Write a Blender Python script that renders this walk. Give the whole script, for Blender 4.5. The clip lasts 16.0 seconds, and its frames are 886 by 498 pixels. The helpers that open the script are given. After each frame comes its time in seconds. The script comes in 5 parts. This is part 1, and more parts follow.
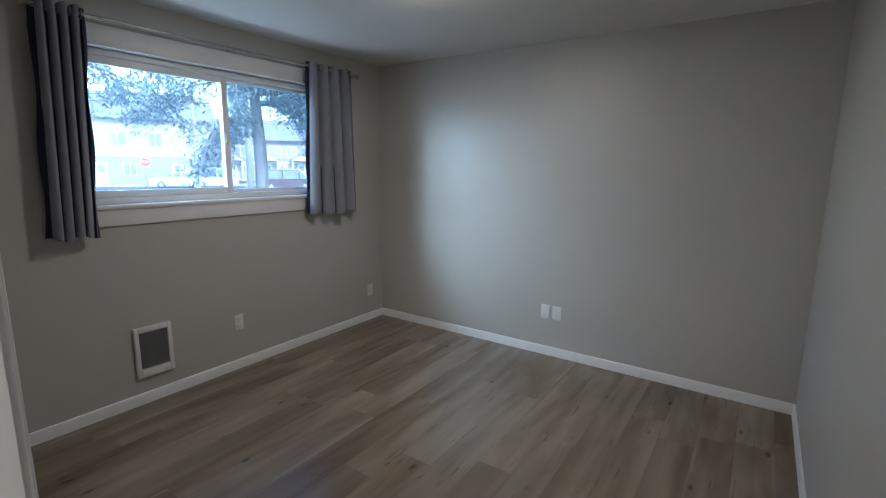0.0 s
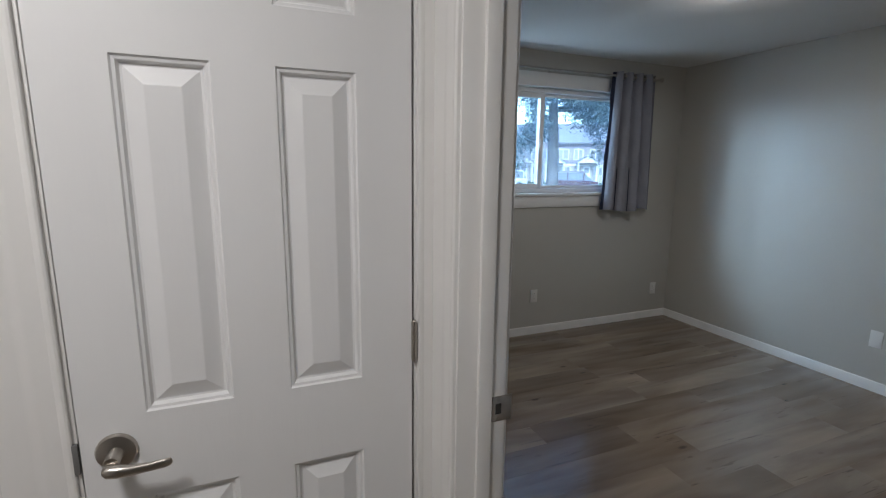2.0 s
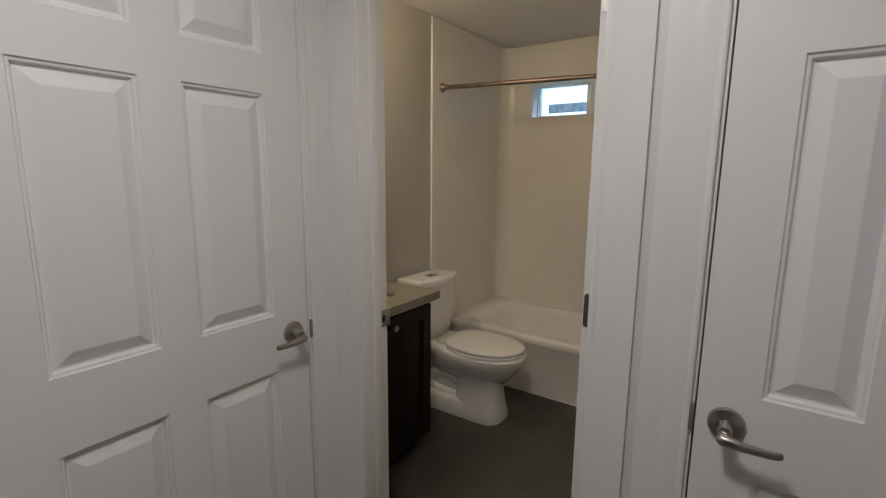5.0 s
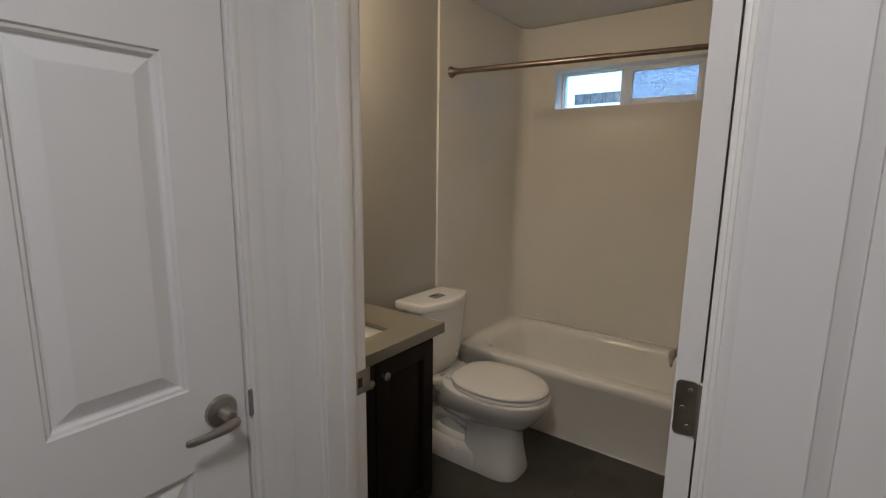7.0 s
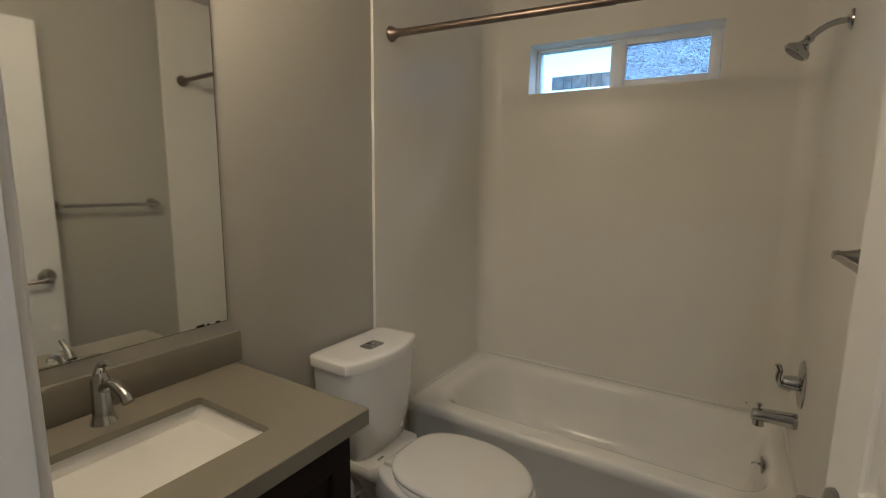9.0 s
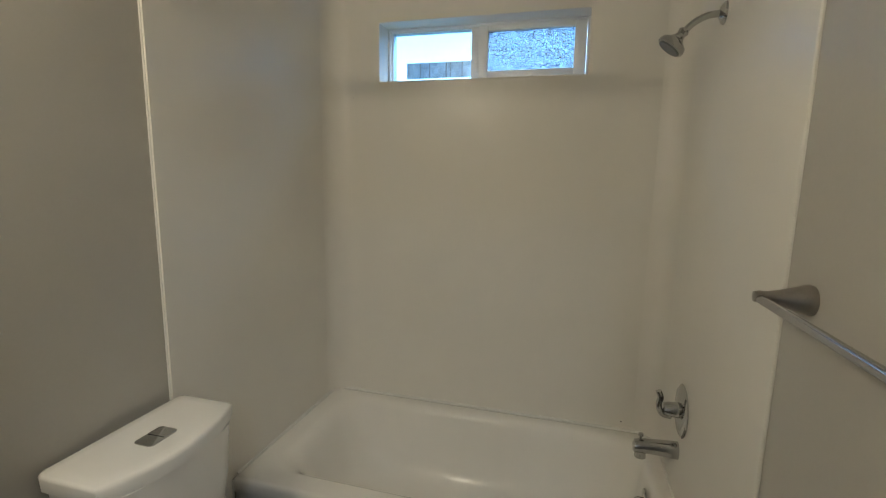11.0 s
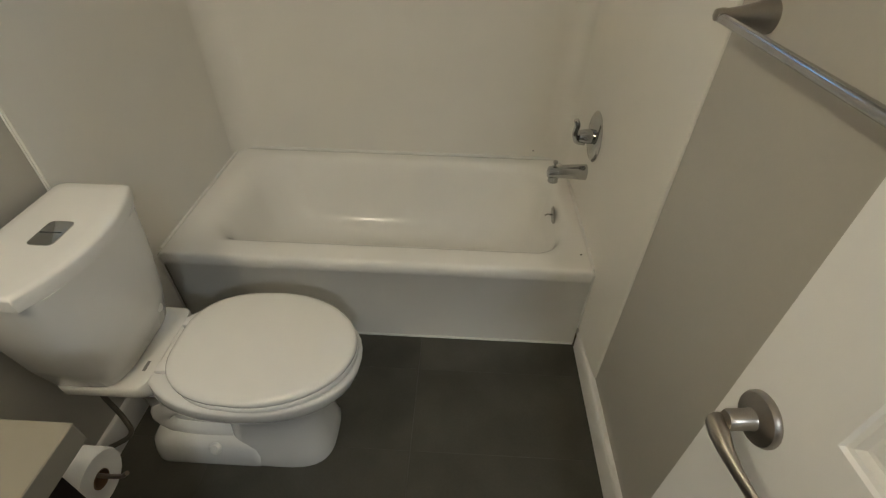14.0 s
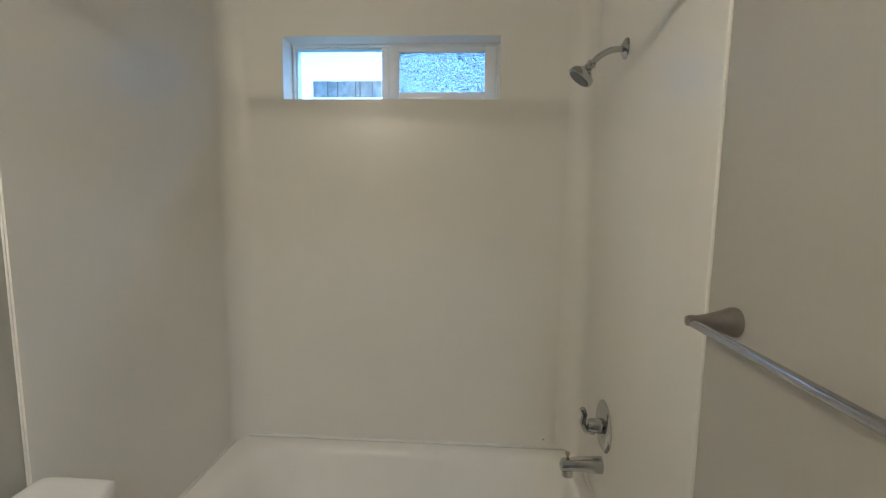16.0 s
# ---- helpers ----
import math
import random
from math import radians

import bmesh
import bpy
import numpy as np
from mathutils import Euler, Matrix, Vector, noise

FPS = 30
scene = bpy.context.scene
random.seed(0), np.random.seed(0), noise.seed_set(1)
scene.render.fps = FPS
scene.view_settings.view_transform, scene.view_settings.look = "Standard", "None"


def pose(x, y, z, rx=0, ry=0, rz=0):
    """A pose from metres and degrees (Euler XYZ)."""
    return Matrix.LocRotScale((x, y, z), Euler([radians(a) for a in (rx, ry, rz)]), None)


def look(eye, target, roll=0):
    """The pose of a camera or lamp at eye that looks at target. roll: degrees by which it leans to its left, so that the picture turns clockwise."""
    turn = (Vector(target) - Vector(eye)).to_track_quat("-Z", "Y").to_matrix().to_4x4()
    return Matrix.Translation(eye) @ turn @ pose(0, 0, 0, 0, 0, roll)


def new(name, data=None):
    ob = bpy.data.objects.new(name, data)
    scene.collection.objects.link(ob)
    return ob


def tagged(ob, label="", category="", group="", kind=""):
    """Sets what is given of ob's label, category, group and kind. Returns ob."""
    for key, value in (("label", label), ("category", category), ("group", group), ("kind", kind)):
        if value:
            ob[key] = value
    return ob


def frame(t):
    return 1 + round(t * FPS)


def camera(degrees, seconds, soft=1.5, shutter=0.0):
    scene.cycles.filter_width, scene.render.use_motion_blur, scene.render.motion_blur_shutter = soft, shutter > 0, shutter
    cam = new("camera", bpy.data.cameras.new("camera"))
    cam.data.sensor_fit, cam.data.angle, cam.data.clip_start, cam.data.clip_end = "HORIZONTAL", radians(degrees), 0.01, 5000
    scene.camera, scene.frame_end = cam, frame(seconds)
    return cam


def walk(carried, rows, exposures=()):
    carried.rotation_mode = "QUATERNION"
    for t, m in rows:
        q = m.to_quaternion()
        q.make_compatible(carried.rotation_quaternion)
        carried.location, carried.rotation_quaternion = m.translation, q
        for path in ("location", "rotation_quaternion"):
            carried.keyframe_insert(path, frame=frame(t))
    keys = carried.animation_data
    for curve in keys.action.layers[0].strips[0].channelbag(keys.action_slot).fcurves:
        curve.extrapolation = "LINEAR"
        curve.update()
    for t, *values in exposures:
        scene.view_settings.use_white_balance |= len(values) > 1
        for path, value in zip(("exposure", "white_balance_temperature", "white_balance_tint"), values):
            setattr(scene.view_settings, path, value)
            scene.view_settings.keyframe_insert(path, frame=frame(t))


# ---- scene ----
cam = camera(86.9, 16.0, soft=1.2)
PATH = [
    (0, (0.036, -0.061, 1.473), (1.662, 1.05, 1.124), 0.6),
    (0.5, (-0.061, -0.151, 1.457), (1.509, 1.038, 1.11), 0.8),
    (1, (-0.131, -0.223, 1.46), (1.3, 1.128, 1.106), 0.8),
    (1.5, (-0.227, -0.317, 1.452), (0.93, 1.278, 1.107), 0.7),
    (2, (-0.352, -0.365, 1.46), (0.395, 1.456, 1.107), 0.6),
    (2.5, (-0.46, -0.414, 1.468), (-0.173, 1.535, 1.119), 0.4),
    (3, (-0.535, -0.503, 1.473), (-0.587, 1.463, 1.114), 0.1),
    (3.5, (-0.589, -0.558, 1.452), (-0.957, 1.379, 1.116), 0.3),
    (4, (-0.583, -0.537, 1.465), (-1.298, 1.296, 1.108), -0.2),
    (4.5, (-0.579, -0.497, 1.439), (-1.589, 1.195, 1.097), 0.4),
    (4.7, (-0.572, -0.483, 1.434), (-1.665, 1.158, 1.099), 0.5),
    (6.8, (-0.805, -0.098, 1.438), (-1.979, 1.487, 1.106), 0.5),
    (7, (-0.839, -0.046, 1.438), (-2.0, 1.546, 1.101), 0.7),
    (7.5, (-0.927, 0.148, 1.421), (-2.06, 1.763, 1.092), 0.8),
    (8, (-1.019, 0.302, 1.401), (-2.128, 1.936, 1.084), 0.9),
    (8.2, (-1.059, 0.357, 1.385), (-2.159, 1.999, 1.074), 0.9),
    (10.3, (-1.23, 0.87, 1.427), (-2.123, 2.632, 1.113), 0.9),
    (10.5, (-1.245, 0.906, 1.425), (-2.094, 2.689, 1.11), 1.0),
    (11, (-1.277, 0.989, 1.443), (-1.813, 2.89, 1.124), 1.0),
    (11.5, (-1.313, 1.048, 1.449), (-1.61, 3.001, 1.133), 0.9),
    (12, (-1.351, 1.07, 1.451), (-1.579, 2.996, 0.962), 1.0),
    (12.5, (-1.365, 1.073, 1.441), (-1.529, 2.739, 0.346), 1.1),
    (13, (-1.368, 1.073, 1.437), (-1.485, 2.589, 0.138), 1.2),
    (13.5, (-1.365, 1.076, 1.431), (-1.449, 2.595, 0.133), 1.2),
    (14, (-1.365, 1.074, 1.432), (-1.42, 2.596, 0.136), 1.2),
    (14.5, (-1.362, 1.073, 1.436), (-1.429, 2.619, 0.169), 1.1),
    (15, (-1.36, 1.066, 1.447), (-1.451, 2.815, 0.482), 1.0),
    (15.5, (-1.361, 1.054, 1.455), (-1.469, 2.954, 0.841), 1.1),
    (16, (-1.358, 1.051, 1.466), (-1.484, 3.032, 1.225), 0.7),
]
EXPOSURES = [(0.0, 3.26, 6500, 12), (1.5, 3.06, 6500, 12), (2.0, 2.88, 6450, 12), (3.0, 2.62, 6450, 13), (4.5, 2.39, 6550, 13), (7.0, 2.27, 6350, 14), (8.2, 2.31, 6250, 13), (10.3, 2.60, 6050, 5), (11.5, 2.71, 5700, 4), (12.5, 2.77, 5880, 4), (14.5, 2.93, 5900, 4), (15.2, 2.91, 5800, 4), (16.0, 2.90, 5500, 6)]
walk(cam, [(t, look(eye, target, roll)) for t, eye, target, roll in PATH], EXPOSURES)

# ---- light ----
def make_world():
    world = bpy.data.worlds.new("sky")
    scene.world = world
    world.use_nodes = True
    nt = world.node_tree
    sky = nt.nodes.new("ShaderNodeTexSky")
    sky.sky_type, sky.sun_disc = "NISHITA", False
    sky.sun_elevation, sky.sun_rotation = radians(38), radians(200)
    sky.air_density, sky.dust_density, sky.ozone_density = 1.2, 1.0, 4.0
    nt.links.new(sky.outputs["Color"], nt.nodes["Background"].inputs["Color"])
    nt.nodes["Background"].inputs["Strength"].default_value = 0.15


make_world()


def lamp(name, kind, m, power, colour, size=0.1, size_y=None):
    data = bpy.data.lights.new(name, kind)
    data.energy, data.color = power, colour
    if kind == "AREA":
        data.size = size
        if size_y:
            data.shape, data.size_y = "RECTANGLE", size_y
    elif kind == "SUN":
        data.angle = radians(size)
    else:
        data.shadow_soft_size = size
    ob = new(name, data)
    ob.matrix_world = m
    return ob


lamp("sun", "SUN", look((-8, -24, 26), (6, 8, 0)), 0.8, (1.0, 0.96, 0.9), 10.0)
# added lamps out of view outside the two windows, in place of sky light
# aimed to give the east wall its pale bluish patch
lamp("bedroom_sky_fill", "AREA", look((0.12, 3.85, 2.27), (3.4, 1.95, 1.20)), 11.5, (0.54, 0.78, 1.0), 0.55, 0.55)
# added unseen lamp below the bedroom window, pointed up to brighten the ceiling
lamp("ceiling_fill_light", "AREA", look((1.0, 3.75, 0.70), (1.3, 1.5, 2.36)), 1.2, (0.72, 0.87, 1.0), 1.5, 0.4)
# added above the opening for a bluish glow around the tub
lamp("bathroom_sky_fill", "AREA", look((-1.7, 3.40, 2.46), (-1.7, 2.3, 1.3)), 1.9, (0.70, 0.85, 1.0), 0.85, 0.4)
# lamps of the place
for name, x, y, power, tint in (("bedroom_ceiling_lamp", 1.98, 1.42, 0.78, (1.0, 0.97, 0.94)), ("hall_ceiling_lamp", -0.88, -0.30, 1.62, (1.0, 0.985, 0.965))):
    disc = lamp(name, "AREA", pose(x, y, 2.318), power, tint, 0.27)
    disc.data.shape = "DISK"
lamp("bedroom_diffuser_glow", "POINT", pose(1.98, 1.42, 2.265), 0.35, (1.0, 0.97, 0.94), 0.05)
for k in range(2):
    lamp("vanity_bulb_light", "POINT", pose(-2.205, 0.80 + 0.26 * k, 2.13), 1.42, (1.0, 0.795, 0.54), 0.055)


# ---- materials ----
def material(name, colour, rough=0.5, metal=0.0, tone=0.06, scale=3.0, grain=0.0, grain_scale=120.0, bump=0.0, bump_scale=200.0, coat=0.0, stretch=(1, 1, 1), second=None, vary=0.0, spec=0.5):
    m = bpy.data.materials.new(name)
    m.use_nodes = True
    nt = m.node_tree
    b = nt.nodes["Principled BSDF"]
    b.inputs["Roughness"].default_value, b.inputs["Metallic"].default_value = rough, metal
    b.inputs["Coat Weight"].default_value = coat
    b.inputs["Coat Roughness"].default_value = 0.08
    b.inputs["Specular IOR Level"].default_value = spec
    co = nt.nodes.new("ShaderNodeTexCoord")
    mp = nt.nodes.new("ShaderNodeMapping")
    mp.inputs["Scale"].default_value = stretch
    nt.links.new(co.outputs["Object"], mp.inputs["Vector"])
    big = nt.nodes.new("ShaderNodeTexNoise")
    big.inputs["Scale"].default_value, big.inputs["Detail"].default_value = scale, 4
    nt.links.new(mp.outputs["Vector"], big.inputs["Vector"])
    fine = nt.nodes.new("ShaderNodeTexNoise")
    fine.inputs["Scale"].default_value, fine.inputs["Detail"].default_value = grain_scale, 3
    nt.links.new(mp.outputs["Vector"], fine.inputs["Vector"])
    a, z = Vector(colour), Vector(second or [c * (1 - 2 * tone) for c in colour])
    mix = nt.nodes.new("ShaderNodeMix")
    mix.data_type = "RGBA"
    mix.inputs["A"].default_value, mix.inputs["B"].default_value = (*(a * (1 + tone)), 1), (*z, 1)
    ramp = nt.nodes.new("ShaderNodeMapRange")
    ramp.inputs["From Min"].default_value, ramp.inputs["From Max"].default_value = 0.3, 0.7
    nt.links.new(big.outputs["Fac"], ramp.inputs["Value"])
    nt.links.new(ramp.outputs["Result"], mix.inputs["Factor"])
    hsv = nt.nodes.new("ShaderNodeHueSaturation")
    nt.links.new(mix.outputs["Result"], hsv.inputs["Color"])
    val = nt.nodes.new("ShaderNodeMath")
    val.operation = "MULTIPLY_ADD"
    val.inputs[1].default_value, val.inputs[2].default_value = grain * 2, 1 - grain
    nt.links.new(fine.outputs["Fac"], val.inputs[0])
    last = val
    if vary:
        info = nt.nodes.new("ShaderNodeObjectInfo")
        more = nt.nodes.new("ShaderNodeMath")
        more.operation = "MULTIPLY_ADD"
        more.inputs[1].default_value = vary
        nt.links.new(info.outputs["Random"], more.inputs[0])
        nt.links.new(val.outputs[0], more.inputs[2])
        last = more
    nt.links.new(last.outputs[0], hsv.inputs["Value"])
    nt.links.new(hsv.outputs["Color"], b.inputs["Base Color"])
    rr = nt.nodes.new("ShaderNodeMapRange")
    rr.inputs["To Min"].default_value, rr.inputs["To Max"].default_value = max(0.02, rough - 0.025), min(1, rough + 0.025)
    nt.links.new(big.outputs["Fac"], rr.inputs["Value"])
    nt.links.new(rr.outputs["Result"], b.inputs["Roughness"])
    if bump:
        bn = nt.nodes.new("ShaderNodeBump")
        bn.inputs["Strength"].default_value, bn.inputs["Distance"].default_value = bump, 0.002
        tx = nt.nodes.new("ShaderNodeTexNoise")
        tx.inputs["Scale"].default_value, tx.inputs["Detail"].default_value = bump_scale, 2
        nt.links.new(mp.outputs["Vector"], tx.inputs["Vector"])
        nt.links.new(tx.outputs["Fac"], bn.inputs["Height"])
        nt.links.new(bn.outputs["Normal"], b.inputs["Normal"])
    return m


def glass(name, rough=0.0, bump=0.0, tint=(1, 1, 1), haze=0.0):
    m = bpy.data.materials.new(name)
    m.use_nodes = True
    nt = m.node_tree
    b = nt.nodes["Principled BSDF"]
    b.inputs["Base Color"].default_value = (*tint, 1)
    b.inputs["Transmission Weight"].default_value, b.inputs["Roughness"].default_value, b.inputs["IOR"].default_value = 1, rough, 1.45
    if haze:
        # blue translucent share imitates glare and haze over the outdoor view
        veil, mix = nt.nodes.new("ShaderNodeBsdfTranslucent"), nt.nodes.new("ShaderNodeMixShader")
        veil.inputs["Color"].default_value = (0.50, 0.74, 1.0, 1)
        mix.inputs[0].default_value = haze
        nt.links.new(b.outputs[0], mix.inputs[1]), nt.links.new(veil.outputs[0], mix.inputs[2])
        nt.links.new(mix.outputs[0], nt.nodes["Material Output"].inputs["Surface"])
    if bump:
        bn = nt.nodes.new("ShaderNodeBump")
        bn.inputs["Strength"].default_value, bn.inputs["Distance"].default_value = bump, 0.008
        co = nt.nodes.new("ShaderNodeTexCoord")
        tx = nt.nodes.new("ShaderNodeTexVoronoi")
        tx.inputs["Scale"].default_value = 120
        nt.links.new(co.outputs["Object"], tx.inputs["Vector"])
        nt.links.new(tx.outputs["Distance"], bn.inputs["Height"])
        # light and dark of the pressed pattern's refraction, put into the colour as noise
        lens, spots = nt.nodes.new("ShaderNodeMapping"), nt.nodes.new("ShaderNodeTexNoise")
        lens.inputs["Scale"].default_value = (1.0, 1.0, 0.45)
        spots.inputs["Scale"].default_value, spots.inputs["Detail"].default_value = 150, 3
        nt.links.new(co.outputs["Object"], lens.inputs["Vector"]), nt.links.new(lens.outputs["Vector"], spots.inputs["Vector"])
        body = nt.nodes.new("ShaderNodeValToRGB")
        e = body.color_ramp.elements
        e[0].position, e[0].color = 0.36, (*(0.50 * c for c in tint), 1)
        e[1].position, e[1].color = 0.62, (*(min(1, 1.25 * c) for c in tint), 1)
        nt.links.new(spots.outputs["Fac"], body.inputs["Fac"]), nt.links.new(body.outputs["Color"], b.inputs["Base Color"])
        nt.links.new(bn.outputs["Normal"], b.inputs["Normal"])
    return m


def glow(name, colour, strength):
    m = bpy.data.materials.new(name)
    m.use_nodes = True
    b = m.node_tree.nodes["Principled BSDF"]
    b.inputs["Base Color"].default_value = (0.9, 0.9, 0.9, 1)
    b.inputs["Emission Color"].default_value, b.inputs["Emission Strength"].default_value = (*colour, 1), strength
    return m


def laminate(name):
    """Grey-brown wood print, grain along x, each plank its own cut."""
    m = bpy.data.materials.new(name)
    m.use_nodes = True
    nt = m.node_tree
    n, link = nt.nodes.new, nt.links.new
    b = nt.nodes["Principled BSDF"]
    info, co = n("ShaderNodeObjectInfo"), n("ShaderNodeTexCoord")
    off = n("ShaderNodeVectorMath")
    off.operation = "MULTIPLY_ADD"
    off.inputs[1].default_value = (1, 1, 1)
    shift = n("ShaderNodeVectorMath")
    shift.operation = "SCALE"
    shift.inputs[0].default_value = (37, 91, 13)
    link(info.outputs["Random"], shift.inputs["Scale"])
    link(co.outputs["Object"], off.inputs[0])
    link(shift.outputs[0], off.inputs[2])

    def tex(scale, stretch, detail=6, distort=0.0):
        mp, t = n("ShaderNodeMapping"), n("ShaderNodeTexNoise")
        mp.inputs["Scale"].default_value = stretch
        t.inputs["Scale"].default_value, t.inputs["Detail"].default_value, t.inputs["Distortion"].default_value = scale, detail, distort
        link(off.outputs[0], mp.inputs["Vector"])
        link(mp.outputs["Vector"], t.inputs["Vector"])
        return t

    cloud, streak, fine, hue = tex(1.9, (0.5, 2.2, 1), 4, 0.7), tex(2.2, (0.25, 3.2, 1), 2, 0.5), tex(50, (0.10, 4, 1), 3), tex(1.1, (0.6, 2.0, 1), 2)
    crack, patch = tex(7.5, (0.5, 8.0, 1), 4, 0.6), tex(2.4, (0.8, 1.8, 1), 2)
    r1 = n("ShaderNodeValToRGB")
    e = r1.color_ramp.elements
    e[0].position, e[0].color = 0.34, (0.120, 0.090, 0.064, 1)
    e[1].position, e[1].color = 0.68, (0.325, 0.268, 0.212, 1)
    e.new(0.5).color = (0.222, 0.176, 0.134, 1)
    add = n("ShaderNodeMath")
    add.operation = "MULTIPLY_ADD"
    add.inputs[1].default_value = 0.6
    half = n("ShaderNodeMath")
    half.operation = "MULTIPLY"
    half.inputs[1].default_value = 0.4
    link(streak.outputs["Fac"], half.inputs[0])
    link(cloud.outputs["Fac"], add.inputs[0])
    link(half.outputs[0], add.inputs[2])
    link(add.outputs[0], r1.inputs["Fac"])
    def ramp(node, out, a, b, lo, hi):
        mr = n("ShaderNodeMapRange")
        mr.interpolation_type = "SMOOTHSTEP"
        mr.inputs["From Min"].default_value, mr.inputs["From Max"].default_value = a, b
        mr.inputs["To Min"].default_value, mr.inputs["To Max"].default_value = lo, hi
        link(node.outputs[out], mr.inputs["Value"])
        return mr.outputs["Result"]

    def times(a, b, op="MULTIPLY"):
        mu = n("ShaderNodeMath")
        mu.operation = op
        link(a, mu.inputs[0]), link(b, mu.inputs[1])
        return mu.outputs[0]

    # small dark knots, a few to the plank, and thin dark splits where the grain is open
    mp, vo = n("ShaderNodeMapping"), n("ShaderNodeTexVoronoi")
    mp.inputs["Scale"].default_value = (1.0, 2.3, 1.0)
    vo.inputs["Scale"].default_value = 3.2
    link(off.outputs[0], mp.inputs["Vector"]), link(mp.outputs["Vector"], vo.inputs["Vector"])
    knots = ramp(vo, "Distance", 0.025, 0.13, 0.40, 1.0)
    split = times(ramp(crack, "Fac", 0.61, 0.68, 0.0, 0.42), ramp(patch, "Fac", 0.47, 0.58, 0.0, 1.0))
    inv = n("ShaderNodeMath")
    inv.operation = "SUBTRACT"
    inv.inputs[0].default_value = 1.0
    link(split, inv.inputs[1])
    marks = times(knots, inv.outputs[0])
    fv = n("ShaderNodeMath")
    fv.operation = "MULTIPLY_ADD"
    fv.inputs[1].default_value, fv.inputs[2].default_value = 0.10, 0.95
    link(fine.outputs["Fac"], fv.inputs[0])
    pv = n("ShaderNodeMath")
    pv.operation = "MULTIPLY_ADD"
    pv.inputs[1].default_value, pv.inputs[2].default_value = 0.15, 0.89
    link(info.outputs["Random"], pv.inputs[0])
    m1, m2 = n("ShaderNodeMath"), n("ShaderNodeMath")
    m1.operation = m2.operation = "MULTIPLY"
    link(fv.outputs[0], m1.inputs[0]), link(pv.outputs[0], m1.inputs[1])
    link(m1.outputs[0], m2.inputs[0]), link(marks, m2.inputs[1])
    hsv = n("ShaderNodeHueSaturation")
    link(r1.outputs["Color"], hsv.inputs["Color"])
    link(m2.outputs[0], hsv.inputs["Value"])
    link(ramp(hue, "Fac", 0.35, 0.65, 1.05, 1.20), hsv.inputs["Saturation"])
    link(hsv.outputs["Color"], b.inputs["Base Color"])
    b.inputs["Roughness"].default_value, b.inputs["Specular IOR Level"].default_value = 0.24, 0.75
    bn = n("ShaderNodeBump")
    bn.inputs["Strength"].default_value, bn.inputs["Distance"].default_value = 0.15, 0.001
    link(fine.outputs["Fac"], bn.inputs["Height"])
    link(bn.outputs["Normal"], b.inputs["Normal"])
    return m


PAINT = material("greige_eggshell_paint", (0.475, 0.458, 0.418), 0.42, spec=0.4, tone=0.02, scale=1.2, grain=0.02, bump=0.06, bump_scale=160)
HALL = material("white_wall_paint", (0.70, 0.69, 0.67), 0.45, tone=0.02, scale=1.2, bump=0.12, bump_scale=160)
CEIL = material("ceiling_paint", (0.72, 0.71, 0.69), 0.8, tone=0.02, scale=1.0, bump=0.2, bump_scale=120)
TRIM = material("white_semigloss_trim", (0.78, 0.77, 0.75), 0.34, tone=0.015, scale=5, bump=0.05, bump_scale=60)
DOOR = material("white_door_paint", (0.78, 0.78, 0.78), 0.38, tone=0.015, scale=4, bump=0.12, bump_scale=90, stretch=(1, 1, 0.12))
SURROUND = material("glossy_white_surround", (0.79, 0.768, 0.72), 0.30, spec=0.35, tone=0.02, scale=1.5, bump=0.08, bump_scale=25)
PORCELAIN = material("white_porcelain", (0.78, 0.77, 0.75), 0.06, tone=0.01, scale=2, coat=0.4)
ENAMEL = material("white_tub_enamel", (0.86, 0.845, 0.81), 0.12, tone=0.015, scale=2.5)
NICKEL = material("brushed_nickel", (0.43, 0.40, 0.365), 0.30, 1.0, tone=0.06, scale=30, grain=0.06, grain_scale=300)
STEEL = material("satin_steel", (0.50, 0.50, 0.51), 0.17, 1.0, tone=0.04, scale=30)
CHROME = material("chrome", (0.52, 0.52, 0.51), 0.14, 1.0, tone=0.03, scale=20)
BRONZE = material("aged_bronze", (0.23, 0.185, 0.155), 0.34, 0.9, tone=0.08, scale=20)
DARK = material("dark_gap", (0.02, 0.02, 0.02), 0.8)
ESPRESSO = material("espresso_stained_wood", (0.011, 0.006, 0.004), 0.46, spec=0.25, tone=0.2, scale=8, grain=0.2, grain_scale=60, stretch=(1, 1, 0.1), bump=0.1, bump_scale=80)
COUNTER = material("grey_taupe_solid_counter", (0.225, 0.205, 0.165), 0.42, tone=0.015, scale=5, grain=0.02, grain_scale=90)
MIRROR = material("mirror_silver", (0.86, 0.88, 0.86), 0.02, 1.0, tone=0.0)
TILE = material("charcoal_vinyl_tile", (0.066, 0.063, 0.050), 0.42, tone=0.12, scale=6, grain=0.15, grain_scale=140, bump=0.25, bump_scale=90, vary=0.12)
CLOTH = material("grey_curtain_cloth", (0.255, 0.26, 0.30), 0.9, tone=0.05, scale=6, grain=0.12, grain_scale=700, bump=0.3, bump_scale=900)
LINING = material("dark_blue_curtain_lining", (0.018, 0.026, 0.055), 0.85, tone=0.1, scale=6)
VINYL = material("white_window_vinyl", (0.78, 0.79, 0.80), 0.30, tone=0.01)
PLASTIC = material("white_plastic", (0.76, 0.75, 0.72), 0.35, tone=0.01)
HEATER_GREY = material("grey_heater_metal", (0.22, 0.22, 0.22), 0.45, 0.3)
HEATER_DARK = material("dark_heater_inside", (0.03, 0.03, 0.03), 0.7)
WOOD = laminate("grey_brown_laminate")
